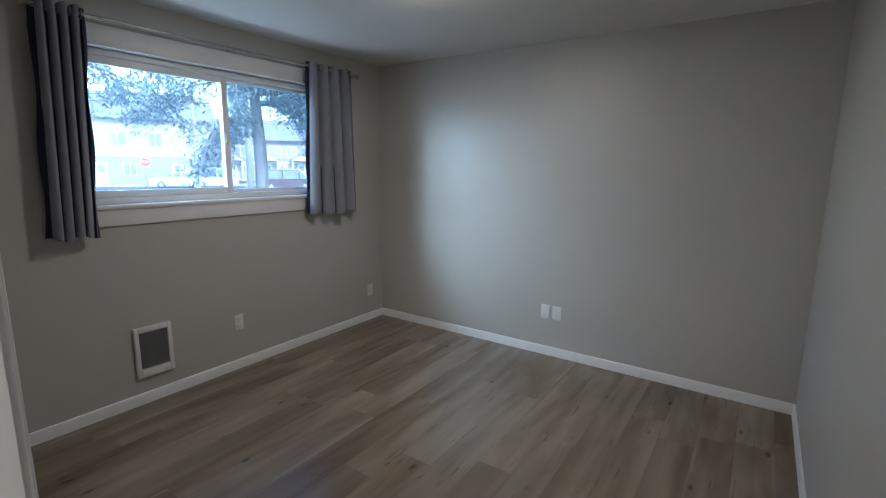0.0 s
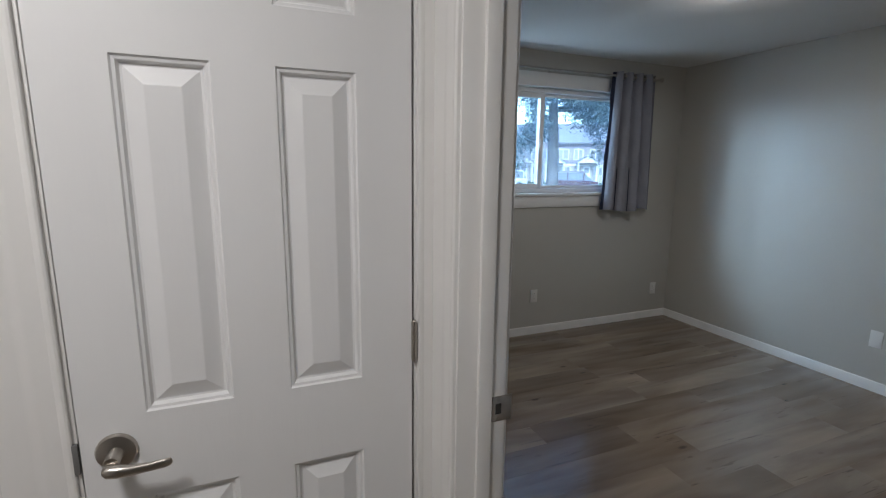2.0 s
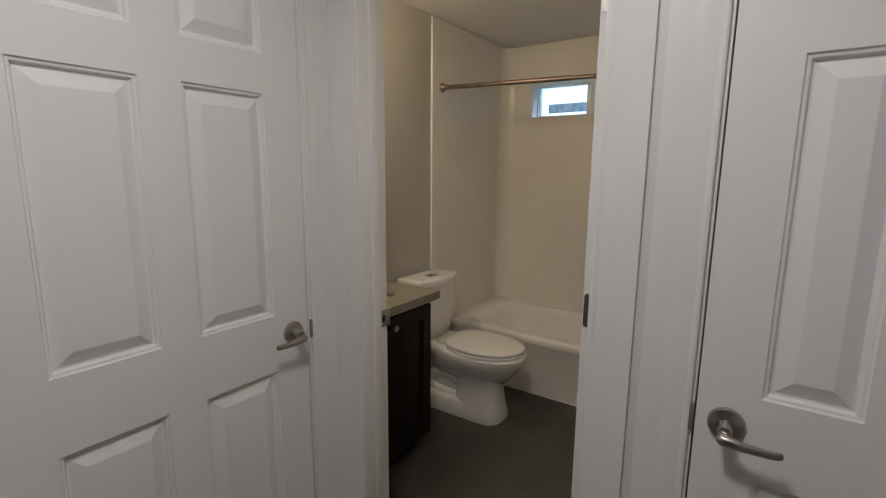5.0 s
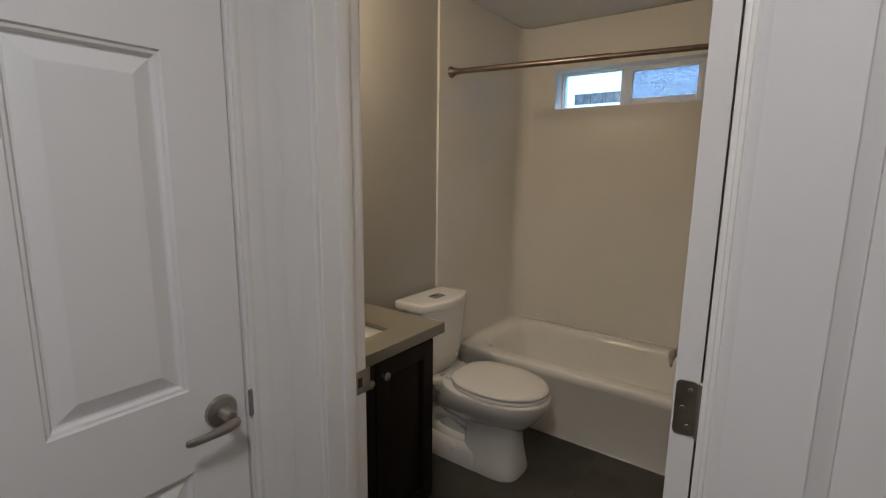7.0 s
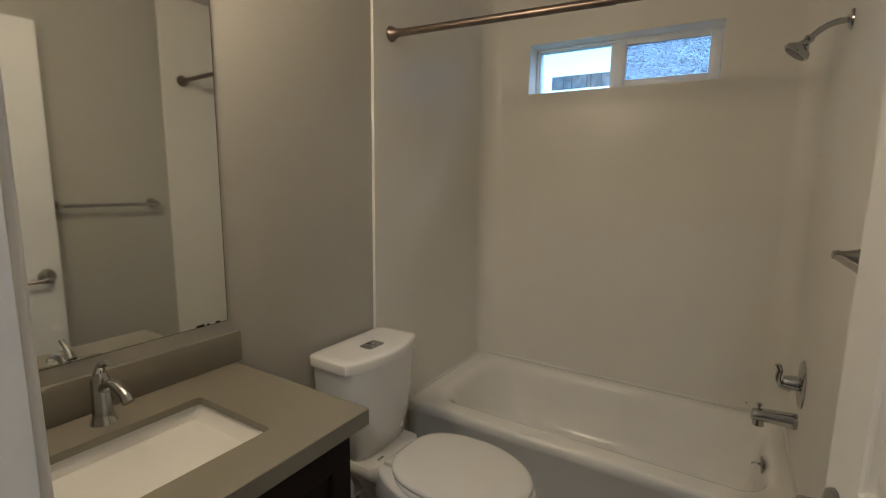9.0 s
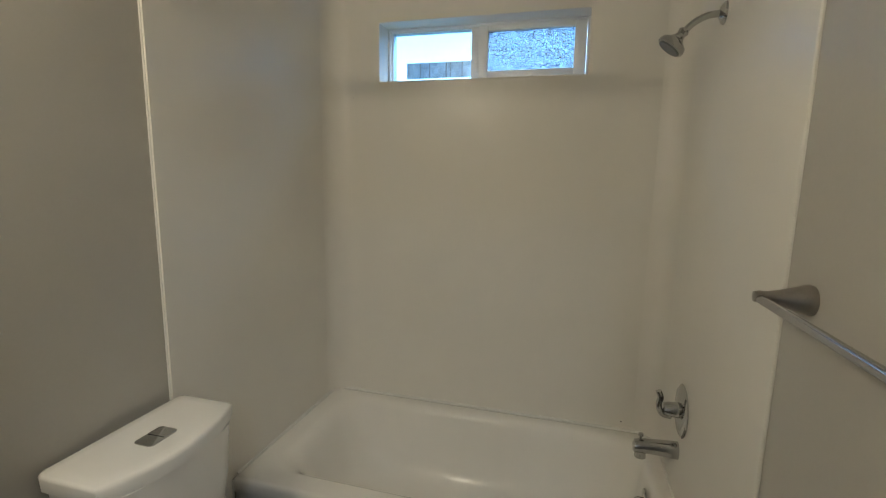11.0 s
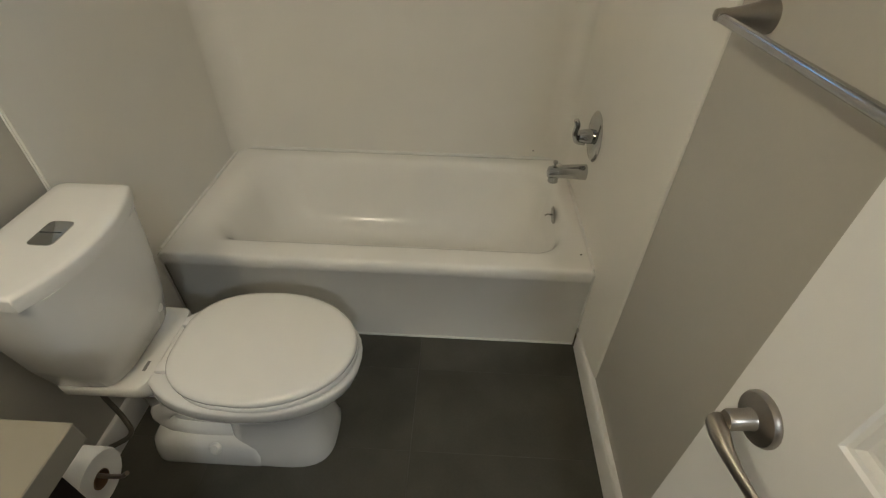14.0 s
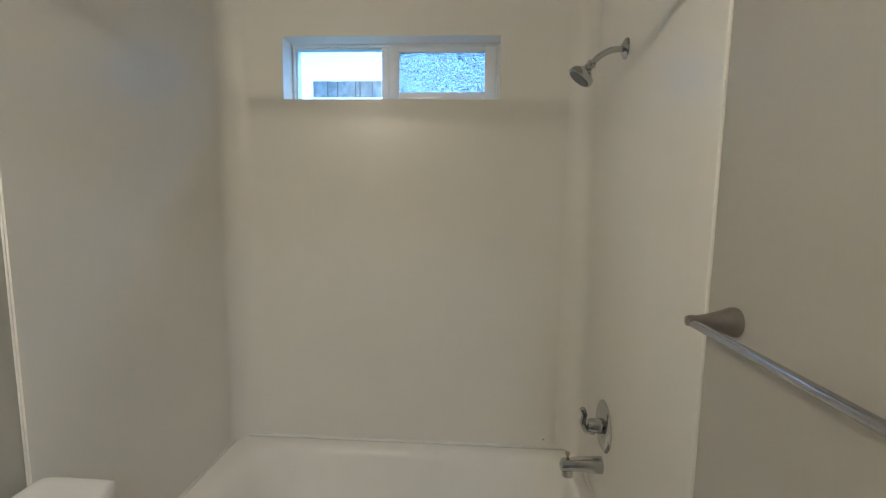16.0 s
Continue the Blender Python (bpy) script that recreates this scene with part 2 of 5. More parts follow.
# GLASS carries the outdoors' bluish haze in its tint and veil
GLASS, FROST = glass("clear_glass", tint=(0.60, 0.82, 1.0), haze=0.05), glass("pebbled_glass", 0.06, 1.0, (0.27, 0.36, 0.50))
LED = glow("lit_diffuser", (1.0, 0.98, 0.95), 1.6)
BULB = glow("lit_bulb", (1.0, 0.9, 0.7), 1.0)
HOSE = material("braided_steel_hose", (0.16, 0.14, 0.11), 0.4, 0.7, grain=0.3, grain_scale=400)
CAULK = material("white_caulk", (0.80, 0.79, 0.76), 0.5)


# ---- mesh tools ----
ORIGIN = {}


def finish(name, bm, mat, smooth):
    me = bpy.data.meshes.new(name)
    bmesh.ops.recalc_face_normals(bm, faces=bm.faces)
    bm.to_mesh(me)
    bm.free()
    me.materials.append(mat)
    if smooth:
        me.shade_smooth()
        me.set_sharp_from_angle(angle=radians(smooth))
    return me


def thing(name, origin, label, category, group="", kind=""):
    ob = new(name)
    ob.empty_display_size = 0.05
    ob.matrix_basis = Matrix.Translation(origin)
    ORIGIN[ob] = Vector(origin)
    return tagged(ob, label, category, group, kind)


def part(name, bm, mat, parent, label="", smooth=35, local=False):
    """One mesh under a thing or part; bm in world metres unless local."""
    base = ORIGIN[parent]
    if not local:
        bmesh.ops.translate(bm, verts=bm.verts, vec=-base)
    ob = new(name, finish(name, bm, mat, smooth))
    ob.parent = parent
    ORIGIN[ob] = base
    return tagged(ob, label)


def solid(name, bm, mat, label="", category="", kind="structure", smooth=35):
    ob = new(name, finish(name, bm, mat, smooth))
    ORIGIN[ob] = Vector()
    return tagged(ob, label, category, kind=kind)


def box(x0, y0, z0, x1, y1, z1, bevel=0.0, bm=None, seg=2):
    bm2 = bmesh.new()
    bmesh.ops.create_cube(bm2, size=1)
    for v in bm2.verts:
        v.co = ((x0 + x1) / 2 + v.co.x * (x1 - x0), (y0 + y1) / 2 + v.co.y * (y1 - y0), (z0 + z1) / 2 + v.co.z * (z1 - z0))
    if bevel:
        bmesh.ops.bevel(bm2, geom=bm2.edges[:], offset=bevel, segments=seg, affect="EDGES", profile=0.5)
    return merge(bm, bm2)


def merge(bm, bm2):
    if bm is None:
        return bm2
    me = bpy.data.meshes.new("tmp")
    bm2.to_mesh(me)
    bm.from_mesh(me)
    bpy.data.meshes.remove(me)
    bm2.free()
    return bm


def loft(rings, closed=True, caps=True, bm=None):
    bm = bm or bmesh.new()
    rows = [[bm.verts.new(p) for p in ring] for ring in rings]
    n = len(rows[0])
    for a, b in zip(rows, rows[1:]):
        for i in range(n if closed else n - 1):
            bm.faces.new((a[i], a[(i + 1) % n], b[(i + 1) % n], b[i]))
    if caps:
        bm.faces.new(rows[0])
        bm.faces.new(rows[-1])
    return bm


def lathe(profile, m, n=24, bm=None):
    """profile: (radius, height) along the local z of the pose m."""
    rings = [[m @ Vector((max(r, 1e-5) * math.cos(a), max(r, 1e-5) * math.sin(a), h)) for a in (2 * math.pi * i / n for i in range(n))] for r, h in profile]
    return loft(rings, bm=bm)


def tube(points, r, n=10, bm=None):
    pts, rings, side = [Vector(p) for p in points], [], None
    for i, p in enumerate(pts):
        d = (pts[min(i + 1, len(pts) - 1)] - pts[max(i - 1, 0)]).normalized()
        side = (side - side.dot(d) * d if side else d.orthogonal()).normalized()
        up = d.cross(side)
        rad = r[i] if isinstance(r, (list, tuple)) else r
        rings.append([p + rad * (math.cos(a) * side + math.sin(a) * up) for a in (2 * math.pi * k / n for k in range(n))])
    return loft(rings, bm=bm)


def smooth_line(points, steps=6):
    """A Catmull-Rom line through the points."""
    p = [Vector(q) for q in points]
    p = [p[0] * 2 - p[1], *p, p[-1] * 2 - p[-2]]
    out = []
    for i in range(1, len(p) - 2):
        for k in range(steps):
            t = k / steps
            a, b, c, d = p[i - 1:i + 3]
            out.append(0.5 * (2 * b + (c - a) * t + (2 * a - 5 * b + 4 * c - d) * t * t + (3 * b - a - 3 * c + d) * t ** 3))
    return out + [p[-2]]


def rounded(cx, cy, hx, hy, r, z, n=6):
    """A rounded rectangle at the height z."""
    out = []
    for sx, sy, a0 in ((1, 1, 0), (-1, 1, 90), (-1, -1, 180), (1, -1, 270)):
        for k in range(n + 1):
            a = radians(a0 + 90 * k / n)
            out.append((cx + sx * (hx - r) + r * math.cos(a), cy + sy * (hy - r) + r * math.sin(a), z))
    return out


def wall(name, axis, at, thick, u0, u1, z0, z1, holes, mat, label, mat2=None):
    """A wall across axis ('x' or 'y') from at to at + thick; holes: (u0, u1, z0, z1)."""
    bm = bmesh.new()
    us = sorted({u0, u1, *(h[0] for h in holes), *(h[1] for h in holes)})
    zs = sorted({z0, z1, *(h[2] for h in holes), *(h[3] for h in holes)})
    us, zs = [u for u in us if u0 <= u <= u1], [z for z in zs if z0 <= z <= z1]
    full = {(i, j) for i in range(len(us) - 1) for j in range(len(zs) - 1)
            if not any(h[0] - 1e-6 <= us[i] and us[i + 1] <= h[1] + 1e-6 and h[2] - 1e-6 <= zs[j] and zs[j + 1] <= h[3] + 1e-6 for h in holes)}
    made = {}

    def v(i, j, d):
        if (i, j, d) not in made:
            made[i, j, d] = bm.verts.new((at + d * thick, us[i], zs[j]) if axis == "x" else (us[i], at + d * thick, zs[j]))
        return made[i, j, d]

    for i, j in full:
        for d in (0, 1):
            f = bm.faces.new((v(i, j, d), v(i + 1, j, d), v(i + 1, j + 1, d), v(i, j + 1, d)))
            f.material_index = d if mat2 else 0
        for (di, dj), (a, b) in {(-1, 0): ((i, j), (i, j + 1)), (1, 0): ((i + 1, j), (i + 1, j + 1)), (0, -1): ((i, j), (i + 1, j)), (0, 1): ((i, j + 1), (i + 1, j + 1))}.items():
            if (i + di, j + dj) not in full:
                bm.faces.new((v(*a, 0), v(*b, 0), v(*b, 1), v(*a, 1)))
    ob = solid(name, bm, mat, label, "wall", smooth=0)
    if mat2:
        ob.data.materials.append(mat2)
    return ob


# ---- structure ----
H = 2.365
wall("wall_north", "y", 2.985, 0.175, -2.52, 3.60, -0.75, H, [(-2.14, -1.26, 1.83, 2.08), (1.0, 2.8, 1.235, 2.09)], PAINT, "greige painted outer wall with two sliding windows")
wall("wall_east", "x", 3.43, 0.17, -0.47, 2.985, 0, H, [], PAINT, "plain greige painted bedroom wall")
wall("wall_bedroom_south", "y", -0.47, 0.12, 0.135, 3.43, 0, H, [], PAINT, "plain greige painted bedroom wall")
wall("wall_bedroom_west", "x", 0.02, 0.115, -4.1, 2.985, 0, H, [(-0.331, 0.476, 0, 2.06)], HALL, "wall with the bedroom doorway, white on the hall side", PAINT)
wall("wall_hall_north", "y", 0.575, 0.115, -2.385, 0.02, 0, H, [(-1.619, -0.871, 0, 2.06), (-0.680, -0.016, 0, 2.06)], HALL, "white painted hall wall with bathroom and closet doorways", PAINT)
wall("wall_bathroom_east", "x", -0.880, 0.110, 0.69, 2.985, 0, H, [], PAINT, "greige painted bathroom wall with a towel bar")
wall("wall_west", "x", -2.52, 0.135, -4.1, 2.985, 0, H, [], PAINT, "greige painted bathroom wall behind the vanity")
wall("wall_hall_west", "x", -1.835, 0.115, -4.1, 0.575, 0, H, [(-0.322, 0.482, 0, 2.06)], PAINT, "white painted hall wall with a closed door", HALL)
wall("wall_south", "y", -4.22, 0.12, -2.52, 0.135, 0, H, [], PAINT, "plain greige painted wall")
solid("ceiling", box(-2.52, -4.22, H, 3.60, 3.16, H + 0.15), CEIL, "flat painted ceiling", "ceiling", smooth=0)
solid("subfloor", box(-2.52, -4.22, -0.2, 3.60, 3.16, -0.012), WOOD, "floor under the planks and tiles", "floor", smooth=0)


def baseboard(name, axis, at, side, u0, u1, h=0.070, t=0.013):
    bm = bmesh.new()
    prof = [(0, 0), (t, 0), (t, h - 0.012), (t - 0.004, h - 0.003), (t - 0.008, h), (0, h)]
    rings = [[(at + side * d, u, z) if axis == "x" else (u, at + side * d, z) for d, z in prof] for u in (u0, u1)]
    return solid(name, loft(rings, bm=bm), TRIM, "white painted wooden baseboard", "baseboard", smooth=25)


baseboard("baseboard", "y", 2.985, -1, 0.135, 3.43)
baseboard("baseboard", "x", 3.43, -1, -0.337, 2.972)
baseboard("baseboard", "y", -0.35, 1, 0.135, 3.43)
baseboard("baseboard", "x", 0.135, 1, 0.54, 2.972)
baseboard("baseboard", "x", -0.880, -1, 0.76, 2.214, 0.095, 0.022)
baseboard("baseboard", "x", -2.385, 1, 1.345, 2.02, 0.10, 0.016)

CASING = [(0, 0), (0, 0.007), (0.0015, 0.0092), (0.005, 0.0105), (0.010, 0.0102), (0.014, 0.0088), (0.020, 0.0092), (0.032, 0.0112), (0.037, 0.0113), (0.041, 0.0104), (0.046, 0.0108), (0.058, 0.0130), (0.067, 0.0138), (0.0725, 0.0128), (0.075, 0.010), (0.075, 0)]


def casing(axis, at, side, u0, u1, top, left=0.075, right=0.075):
    """Moulded casing round an opening on one face of a wall."""
    def put(s, d, z):
        return (at + side * d, s, z) if axis == "x" else (s, at + side * d, z)
    ob = thing("door_casing", put((u0 + u1) / 2, 0, 0), "white painted moulded door casing", "door casing", kind="structure")
    for u, sign, width in ((u0, -1, left), (u1, 1, right)):
        prof = [(min(s, width), d) for s, d in CASING] if width < 0.076 else [(s if s < 0.02 else 0.02 + (s - 0.02) * (width - 0.02) / 0.055, d) for s, d in CASING[:-3]] + [(width + 0.003, 0.0138), (width + 0.003, 0)]
        part("casing_leg", loft([[put(u + sign * s, d, z) for s, d in prof] for z in (0.0, top)]), TRIM, ob, smooth=20)
    part("casing_head", loft([[put(u, d, top + s) for s, d in CASING] for u in (u0 - left, u1 + right)]), TRIM, ob, smooth=20)


def jamb(axis, a0, a1, u0, u1, top, stop, stop_side):
    """Lining of a doorway between the faces a0 and a1, with a stop that ends at stop."""
    def b(p0, p1, bm=None, bev=0.0015):
        (s0, d0, z0), (s1, d1, z1) = p0, p1
        return box(d0, s0, z0, d1, s1, z1, bev, bm) if axis == "x" else box(s0, d0, z0, s1, d1, z1, bev, bm)
    base = ((a0 + a1) / 2, (u0 + u1) / 2, 0) if axis == "x" else ((u0 + u1) / 2, (a0 + a1) / 2, 0)
    ob = thing("door_jamb", base, "white painted door jamb with stops", "door jamb", kind="structure")
    part("jamb_leg", b((u0 - 0.0185, a0, 0), (u0, a1, top)), TRIM, ob)
    part("jamb_leg", b((u1, a0, 0), (u1 + 0.0185, a1, top)), TRIM, ob)
    part("jamb_head", b((u0, a0, top - 0.0005), (u1, a1, top + 0.0185)), TRIM, ob)
    s0, s1 = sorted((stop, stop + stop_side * 0.032))
    part("stop", b((u0, s0, 0), (u0 + 0.011, s1, top)), TRIM, ob)
    part("stop", b((u1 - 0.011, s0, 0), (u1, s1, top)), TRIM, ob)
    return ob


TOP = 2.041
casing("x", 0.02, -1, -0.318, 0.463, TOP + 0.006, right=0.0985)
casing("x", 0.135, 1, -0.318, 0.463, TOP + 0.006, left=0.018)
bed_jamb = jamb("x", 0.02, 0.135, -0.312, 0.457, TOP, 0.097, -1)
casing("y", 0.575, -1, -1.606, -0.884, TOP + 0.006, left=0.1005, right=0.092)
casing("y", 0.69, 1, -1.606, -0.8895, TOP + 0.006, right=0.0045)
bath_jamb = jamb("y", 0.575, 0.69, -1.600, -0.890, TOP, 0.652, -1)
casing("y", 0.575, -1, -0.667, -0.028, TOP + 0.006, left=0.098, right=0.0345)
closet_jamb = jamb("y", 0.575, 0.69, -0.661, -0.034, TOP, 0.612, 1)
casing("x", -1.72, 1, -0.309, 0.469, TOP + 0.006, right=0.0925)
west_jamb = jamb("x", -1.835, -1.72, -0.303, 0.463, TOP, -1.759, -1)


# ---- doors ----
def panel_face(bm, w, h, xs, zs, y, out):
    """One face of a moulded six-panel door: xs, zs the panels' edges; out: the way that it looks."""
    xs, zs = [0, *xs, w], [0, *zs, h]
    depth = [(0, 0), (0.003, 0.004), (0.008, 0.005), (0.012, 0.0125), (0.016, 0.0130), (0.044, 0.0020), (0.046, 0.0015)]
    grid = {(i, j): bm.verts.new((x, y, z)) for i, x in enumerate(xs) for j, z in enumerate(zs)}
    for i in range(len(xs) - 1):
        for j in range(len(zs) - 1):
            ring = [grid[i, j], grid[i + 1, j], grid[i + 1, j + 1], grid[i, j + 1]]
            if i % 2 and j % 2:
                for s, d in depth[1:]:
                    new_ring = [bm.verts.new((x, y - out * d, z)) for x, z in ((xs[i] + s, zs[j] + s), (xs[i + 1] - s, zs[j] + s), (xs[i + 1] - s, zs[j + 1] - s), (xs[i] + s, zs[j + 1] - s))]
                    for k in range(4):
                        bm.faces.new((ring[k], ring[(k + 1) % 4], new_ring[(k + 1) % 4], new_ring[k]))
                    ring = new_ring
            bm.faces.new(ring)
    return grid, len(xs), len(zs)


def lever(parent, x, y, z, out, towards):
    """Lever handle on a face that looks along out * y; the lever points along towards * x."""
    m = Matrix.Translation((x, y, z)) @ Matrix.Rotation(radians(-90 * out), 4, "X")
    handle = part("door_handle", lathe([(0.0, 0), (0.0335, 0), (0.0335, 0.004), (0.031, 0.008), (0.020, 0.0115), (0.0135, 0.013), (0.0125, 0.016), (0.0125, 0.040), (0.0105, 0.043), (0.0, 0.0435)], m, 28), NICKEL, parent, "brushed nickel lever handle", local=True)
    rings = []
    for s, dy, dz, a, b in ((-0.012, 0.046, -0.010, 0.007, 0.009), (-0.006, 0.049, -0.010, 0.0115, 0.011), (0.010, 0.051, -0.011, 0.0120, 0.0115), (0.030, 0.052, -0.013, 0.0100, 0.0085), (0.055, 0.051, -0.014, 0.0085, 0.0060), (0.080, 0.049, -0.014, 0.0085, 0.0045), (0.090, 0.048, -0.013, 0.0075, 0.0038), (0.093, 0.048, -0.013, 0.003, 0.002)):
        rings.append([(x + towards * s, y + out * (dy + b * math.sin(t)), z + dz + a * math.cos(t)) for t in (2 * math.pi * k / 12 for k in range(12))])
    part("lever", loft(rings), NICKEL, handle, local=True)


def hinge(parent, z, pin_y, t, s, closed):
    m = Matrix.Translation((0, pin_y, z - 0.0445))
    ob = part("hinge", lathe([(0, -0.003), (0.004, -0.003), (0.0062, 0), (0.0062, 0.089), (0.004, 0.092), (0, 0.092)], m, 12), NICKEL, parent, "nickel butt hinge", local=True)
    # leaf on the door's edge
    ring = rounded(z, s * 0.0165, 0.0445, 0.0155, 0.008, 0, 4)
    leaf = loft([[(x, v, u) for u, v, _ in ring] for x in (0.0012, 0.0045)])
    if not closed:
        for k in range(3):
            mm = Matrix.Translation((0.0016, s * (0.012 + 0.009 * (k % 2)), z - 0.03 + 0.03 * k)) @ Matrix.Rotation(radians(-90), 4, "Y")
            lathe([(0, 0), (0.0042, 0), (0.003, 0.0012), (0, 0.0008)], mm, 10, leaf)
    part("hinge_leaf", leaf, NICKEL, ob, local=True)


def door(name, pin, rz, w, s, xs, label, closed, hz=0.945):
    """A six-panel door hung at pin; the leaf runs along local x, its thickness to s * y."""
    ob = thing(name, (0, 0, 0), label, "door", kind="structure")
    t, z0, h = 0.035, 0.012, 2.022
    bm = bmesh.new()
    zs = [0.228, 0.828, 0.998, 1.620, 1.722, 1.912]
    g0, nx, nz = panel_face(bm, w - 0.006, h, xs, zs, 0, -s)
    g1, _, _ = panel_face(bm, w - 0.006, h, xs, zs, s * t, s)
    rim = [(i, 0) for i in range(nx)] + [(nx - 1, j) for j in range(1, nz)] + [(i, nz - 1) for i in range(nx - 2, -1, -1)] + [(0, j) for j in range(nz - 2, 0, -1)]
    for a, b in zip(rim, rim[1:] + rim[:1]):
        bm.faces.new((g0[a], g0[b], g1[b], g1[a]))
    bmesh.ops.translate(bm, verts=bm.verts, vec=(0.004, 0, z0))
    part("leaf", bm, DOOR, ob, smooth=0, local=True)
    lever(ob, w - 0.056, 0, hz, -s, -1)
    lever(ob, w - 0.056, s * t, hz, s, -1)
    for z in (0.25, 1.078, 1.845):
        hinge(ob, z, -s * 0.004, t, s, closed)
    part("latch_plate", box(w - 0.0035, s * 0.005, 0.917, w - 0.0005, s * 0.030, 0.973, 0.0004), NICKEL, ob, local=True)
    ob.matrix_basis = pose(*pin, 0, 0, rz)
    return ob


X24 = [0.112, 0.258, 0.364, 0.511]
X28 = [0.112, 0.302, 0.400, 0.590]
X30 = [0.115, 0.333, 0.425, 0.643]
door("door_closet", (-0.037, 0.569, 0), 180, 0.622, -1, X24, "closed white six-panel closet door with a lever handle", True)
door("door_hall", (-1.726, -0.300, 0), 90, 0.761, 1, X30, "closed white six-panel hall door with a lever handle", True)
door("door_bathroom", (-0.9135, 0.720, 0), 94.6, 0.719, 1, X28, "white six-panel bathroom door standing open", False, 0.936)
door("door_bedroom", (0.143, -0.310, 0), 0.8, 0.762, 1, X30, "white six-panel bedroom door standing open", False)


def strike(axis, at, side, d, z, jamb_ob, lip):
    """A latch strike on a jamb's face: at the face, d along the wall's thickness."""
    def b(s0, d0, z0, s1, d1, z1, bev):
        lo, hi = sorted((at + side * s0, at + side * s1))
        return box(lo, d0, z0, hi, d1, z1, bev) if axis == "y" else box(d0, lo, z0, d1, hi, z1, bev)
    plate = part("strike_plate", b(-0.001, d - 0.015, z - 0.029, 0.0016, d + 0.015 + max(lip, 0), z + 0.029, 0.0006), NICKEL, jamb_ob, "nickel latch strike plate")
    part("latch_hole", b(0.0012, d - 0.007, z - 0.012, 0.0022, d + 0.007, z + 0.012, 0), DARK, plate)
    for dz in (-0.021, 0.021):
        part("screw", b(0.0012, d - 0.003, z + dz - 0.003, 0.0023, d + 0.003, z + dz + 0.003, 0.0004), NICKEL, plate)


strike("x", 0.457, -1, 0.118, 0.941, bed_jamb, 0.018)
strike("y", -1.600, 1, 0.672, 0.941, bath_jamb, 0.018)
# dark lip of the strikes beside the closed doors
part("strike_plate", box(-0.672, 0.566, 0.912, -0.660, 0.573, 0.970, 0.001), HEATER_GREY, closet_jamb, "dark nickel strike lip")
part("strike_plate", box(-1.7185, 0.461, 0.912, -1.7125, 0.473, 0.970, 0.001), HEATER_GREY, west_jamb, "dark nickel strike lip")


# ---- bathroom: tub and surround ----
def tub_surround():
    ob = thing("tub_surround", (-1.64, 2.97, 0.384), "glossy white wall panels around the bathtub", "tub surround", kind="structure")
    west = loft([[(x, y, z) for y, z in ((2.004, 0.0), (2.2165, 0.0), (2.2165, 0.378), (2.985, 0.378), (2.985, 2.36), (2.004, 2.36))] for x in (-2.386, -2.372)])
    part("side_panel", west, SURROUND, ob)
    east = loft([[(-0.8835, 2.006, z), (-0.8865, 2.009, z), (-0.902, 2.20, z), (-0.902, 2.985, z), (-0.879, 2.985, z), (-0.879, 2.006, z)] for z in (0.104, 2.36)])
    part("side_panel", east, SURROUND, ob)
    back = bmesh.new()
    for x0, x1, z0, z1 in ((-2.372, -2.14, 0.378, 2.36), (-1.26, -0.903, 0.378, 2.36), (-2.14, -1.26, 0.378, 1.83), (-2.14, -1.26, 2.08, 2.36)):
        box(x0, 2.966, z0, x1, 2.985, z1, 0, back)
    part("back_panel", back, SURROUND, ob, smooth=0)
    part("caulk_bead", tube([(-2.380, 2.0025, 0.40), (-2.380, 2.0025, 1.2), (-2.380, 2.0025, 2.36)], 0.0028, 6), CAULK, ob)
    part("caulk_bead", tube([(-2.368, 2.964, 0.386), (-1.6, 2.963, 0.386), (-0.907, 2.964, 0.386)], 0.007, 6), CAULK, ob)
    part("caulk_bead", tube([(-2.369, 2.24, 0.386), (-2.369, 2.6, 0.386), (-2.369, 2.964, 0.386)], 0.006, 6), CAULK, ob)
    part("caulk_bead", tube([(-0.9045, 2.235, 0.385), (-0.9045, 2.6, 0.385), (-0.9045, 2.964, 0.385)], 0.005, 6), CAULK, ob)
    part("caulk_bead", tube([(-0.9040, 2.2215, 0.105), (-0.9040, 2.2175, 0.33), (-0.9040, 2.2175, 0.375)], 0.0035, 6), CAULK, ob)
    part("caulk_bead", tube([(-2.3705, 2.2215, 0.004), (-2.3705, 2.2175, 0.33), (-2.3705, 2.2175, 0.375)], 0.0035, 6), CAULK, ob)
    part("caulk_bead", tube([(-2.370, 2.2290, 0.002), (-1.6, 2.2285, 0.002), (-0.905, 2.2290, 0.002)], 0.0045, 6), CAULK, ob)
    for x, y, z, s in ((-0.935, 2.306, 0.3845, 0.003), (-1.04, 2.9655, 0.42, 0.003)):
        part("speck", box(x - s, y - 0.002, z - 0.001, x + s, y + 0.002, z + 0.002), DARK, ob, smooth=0)
    for x, z, h in ((-1.036, 1.732, 0.018), (-0.98, 1.722, 0.007), (-2.262, 1.775, 0.012)):
        part("caulk_drip", tube([(x, 2.9655, z), (x + 0.0006, 2.9652, z - h / 2), (x, 2.9655, z - h)], [0.0008, 0.0014, 0.0010], 6), CAULK, ob)
    # cove in the upright corners
    for x, sx in ((-2.372, 1), (-0.902, -1)):
        prof = [(0, 0)] + [(0.09 - 0.09 * math.sin(a), 0.09 - 0.09 * math.cos(a)) for a in (radians(d) for d in range(0, 91, 10))]
        part("corner_cove", loft([[(x + sx * p, 2.966 - q, z) for p, q in prof] for z in (0.384, 2.36)]), SURROUND, ob, smooth=60)


tub_surround()


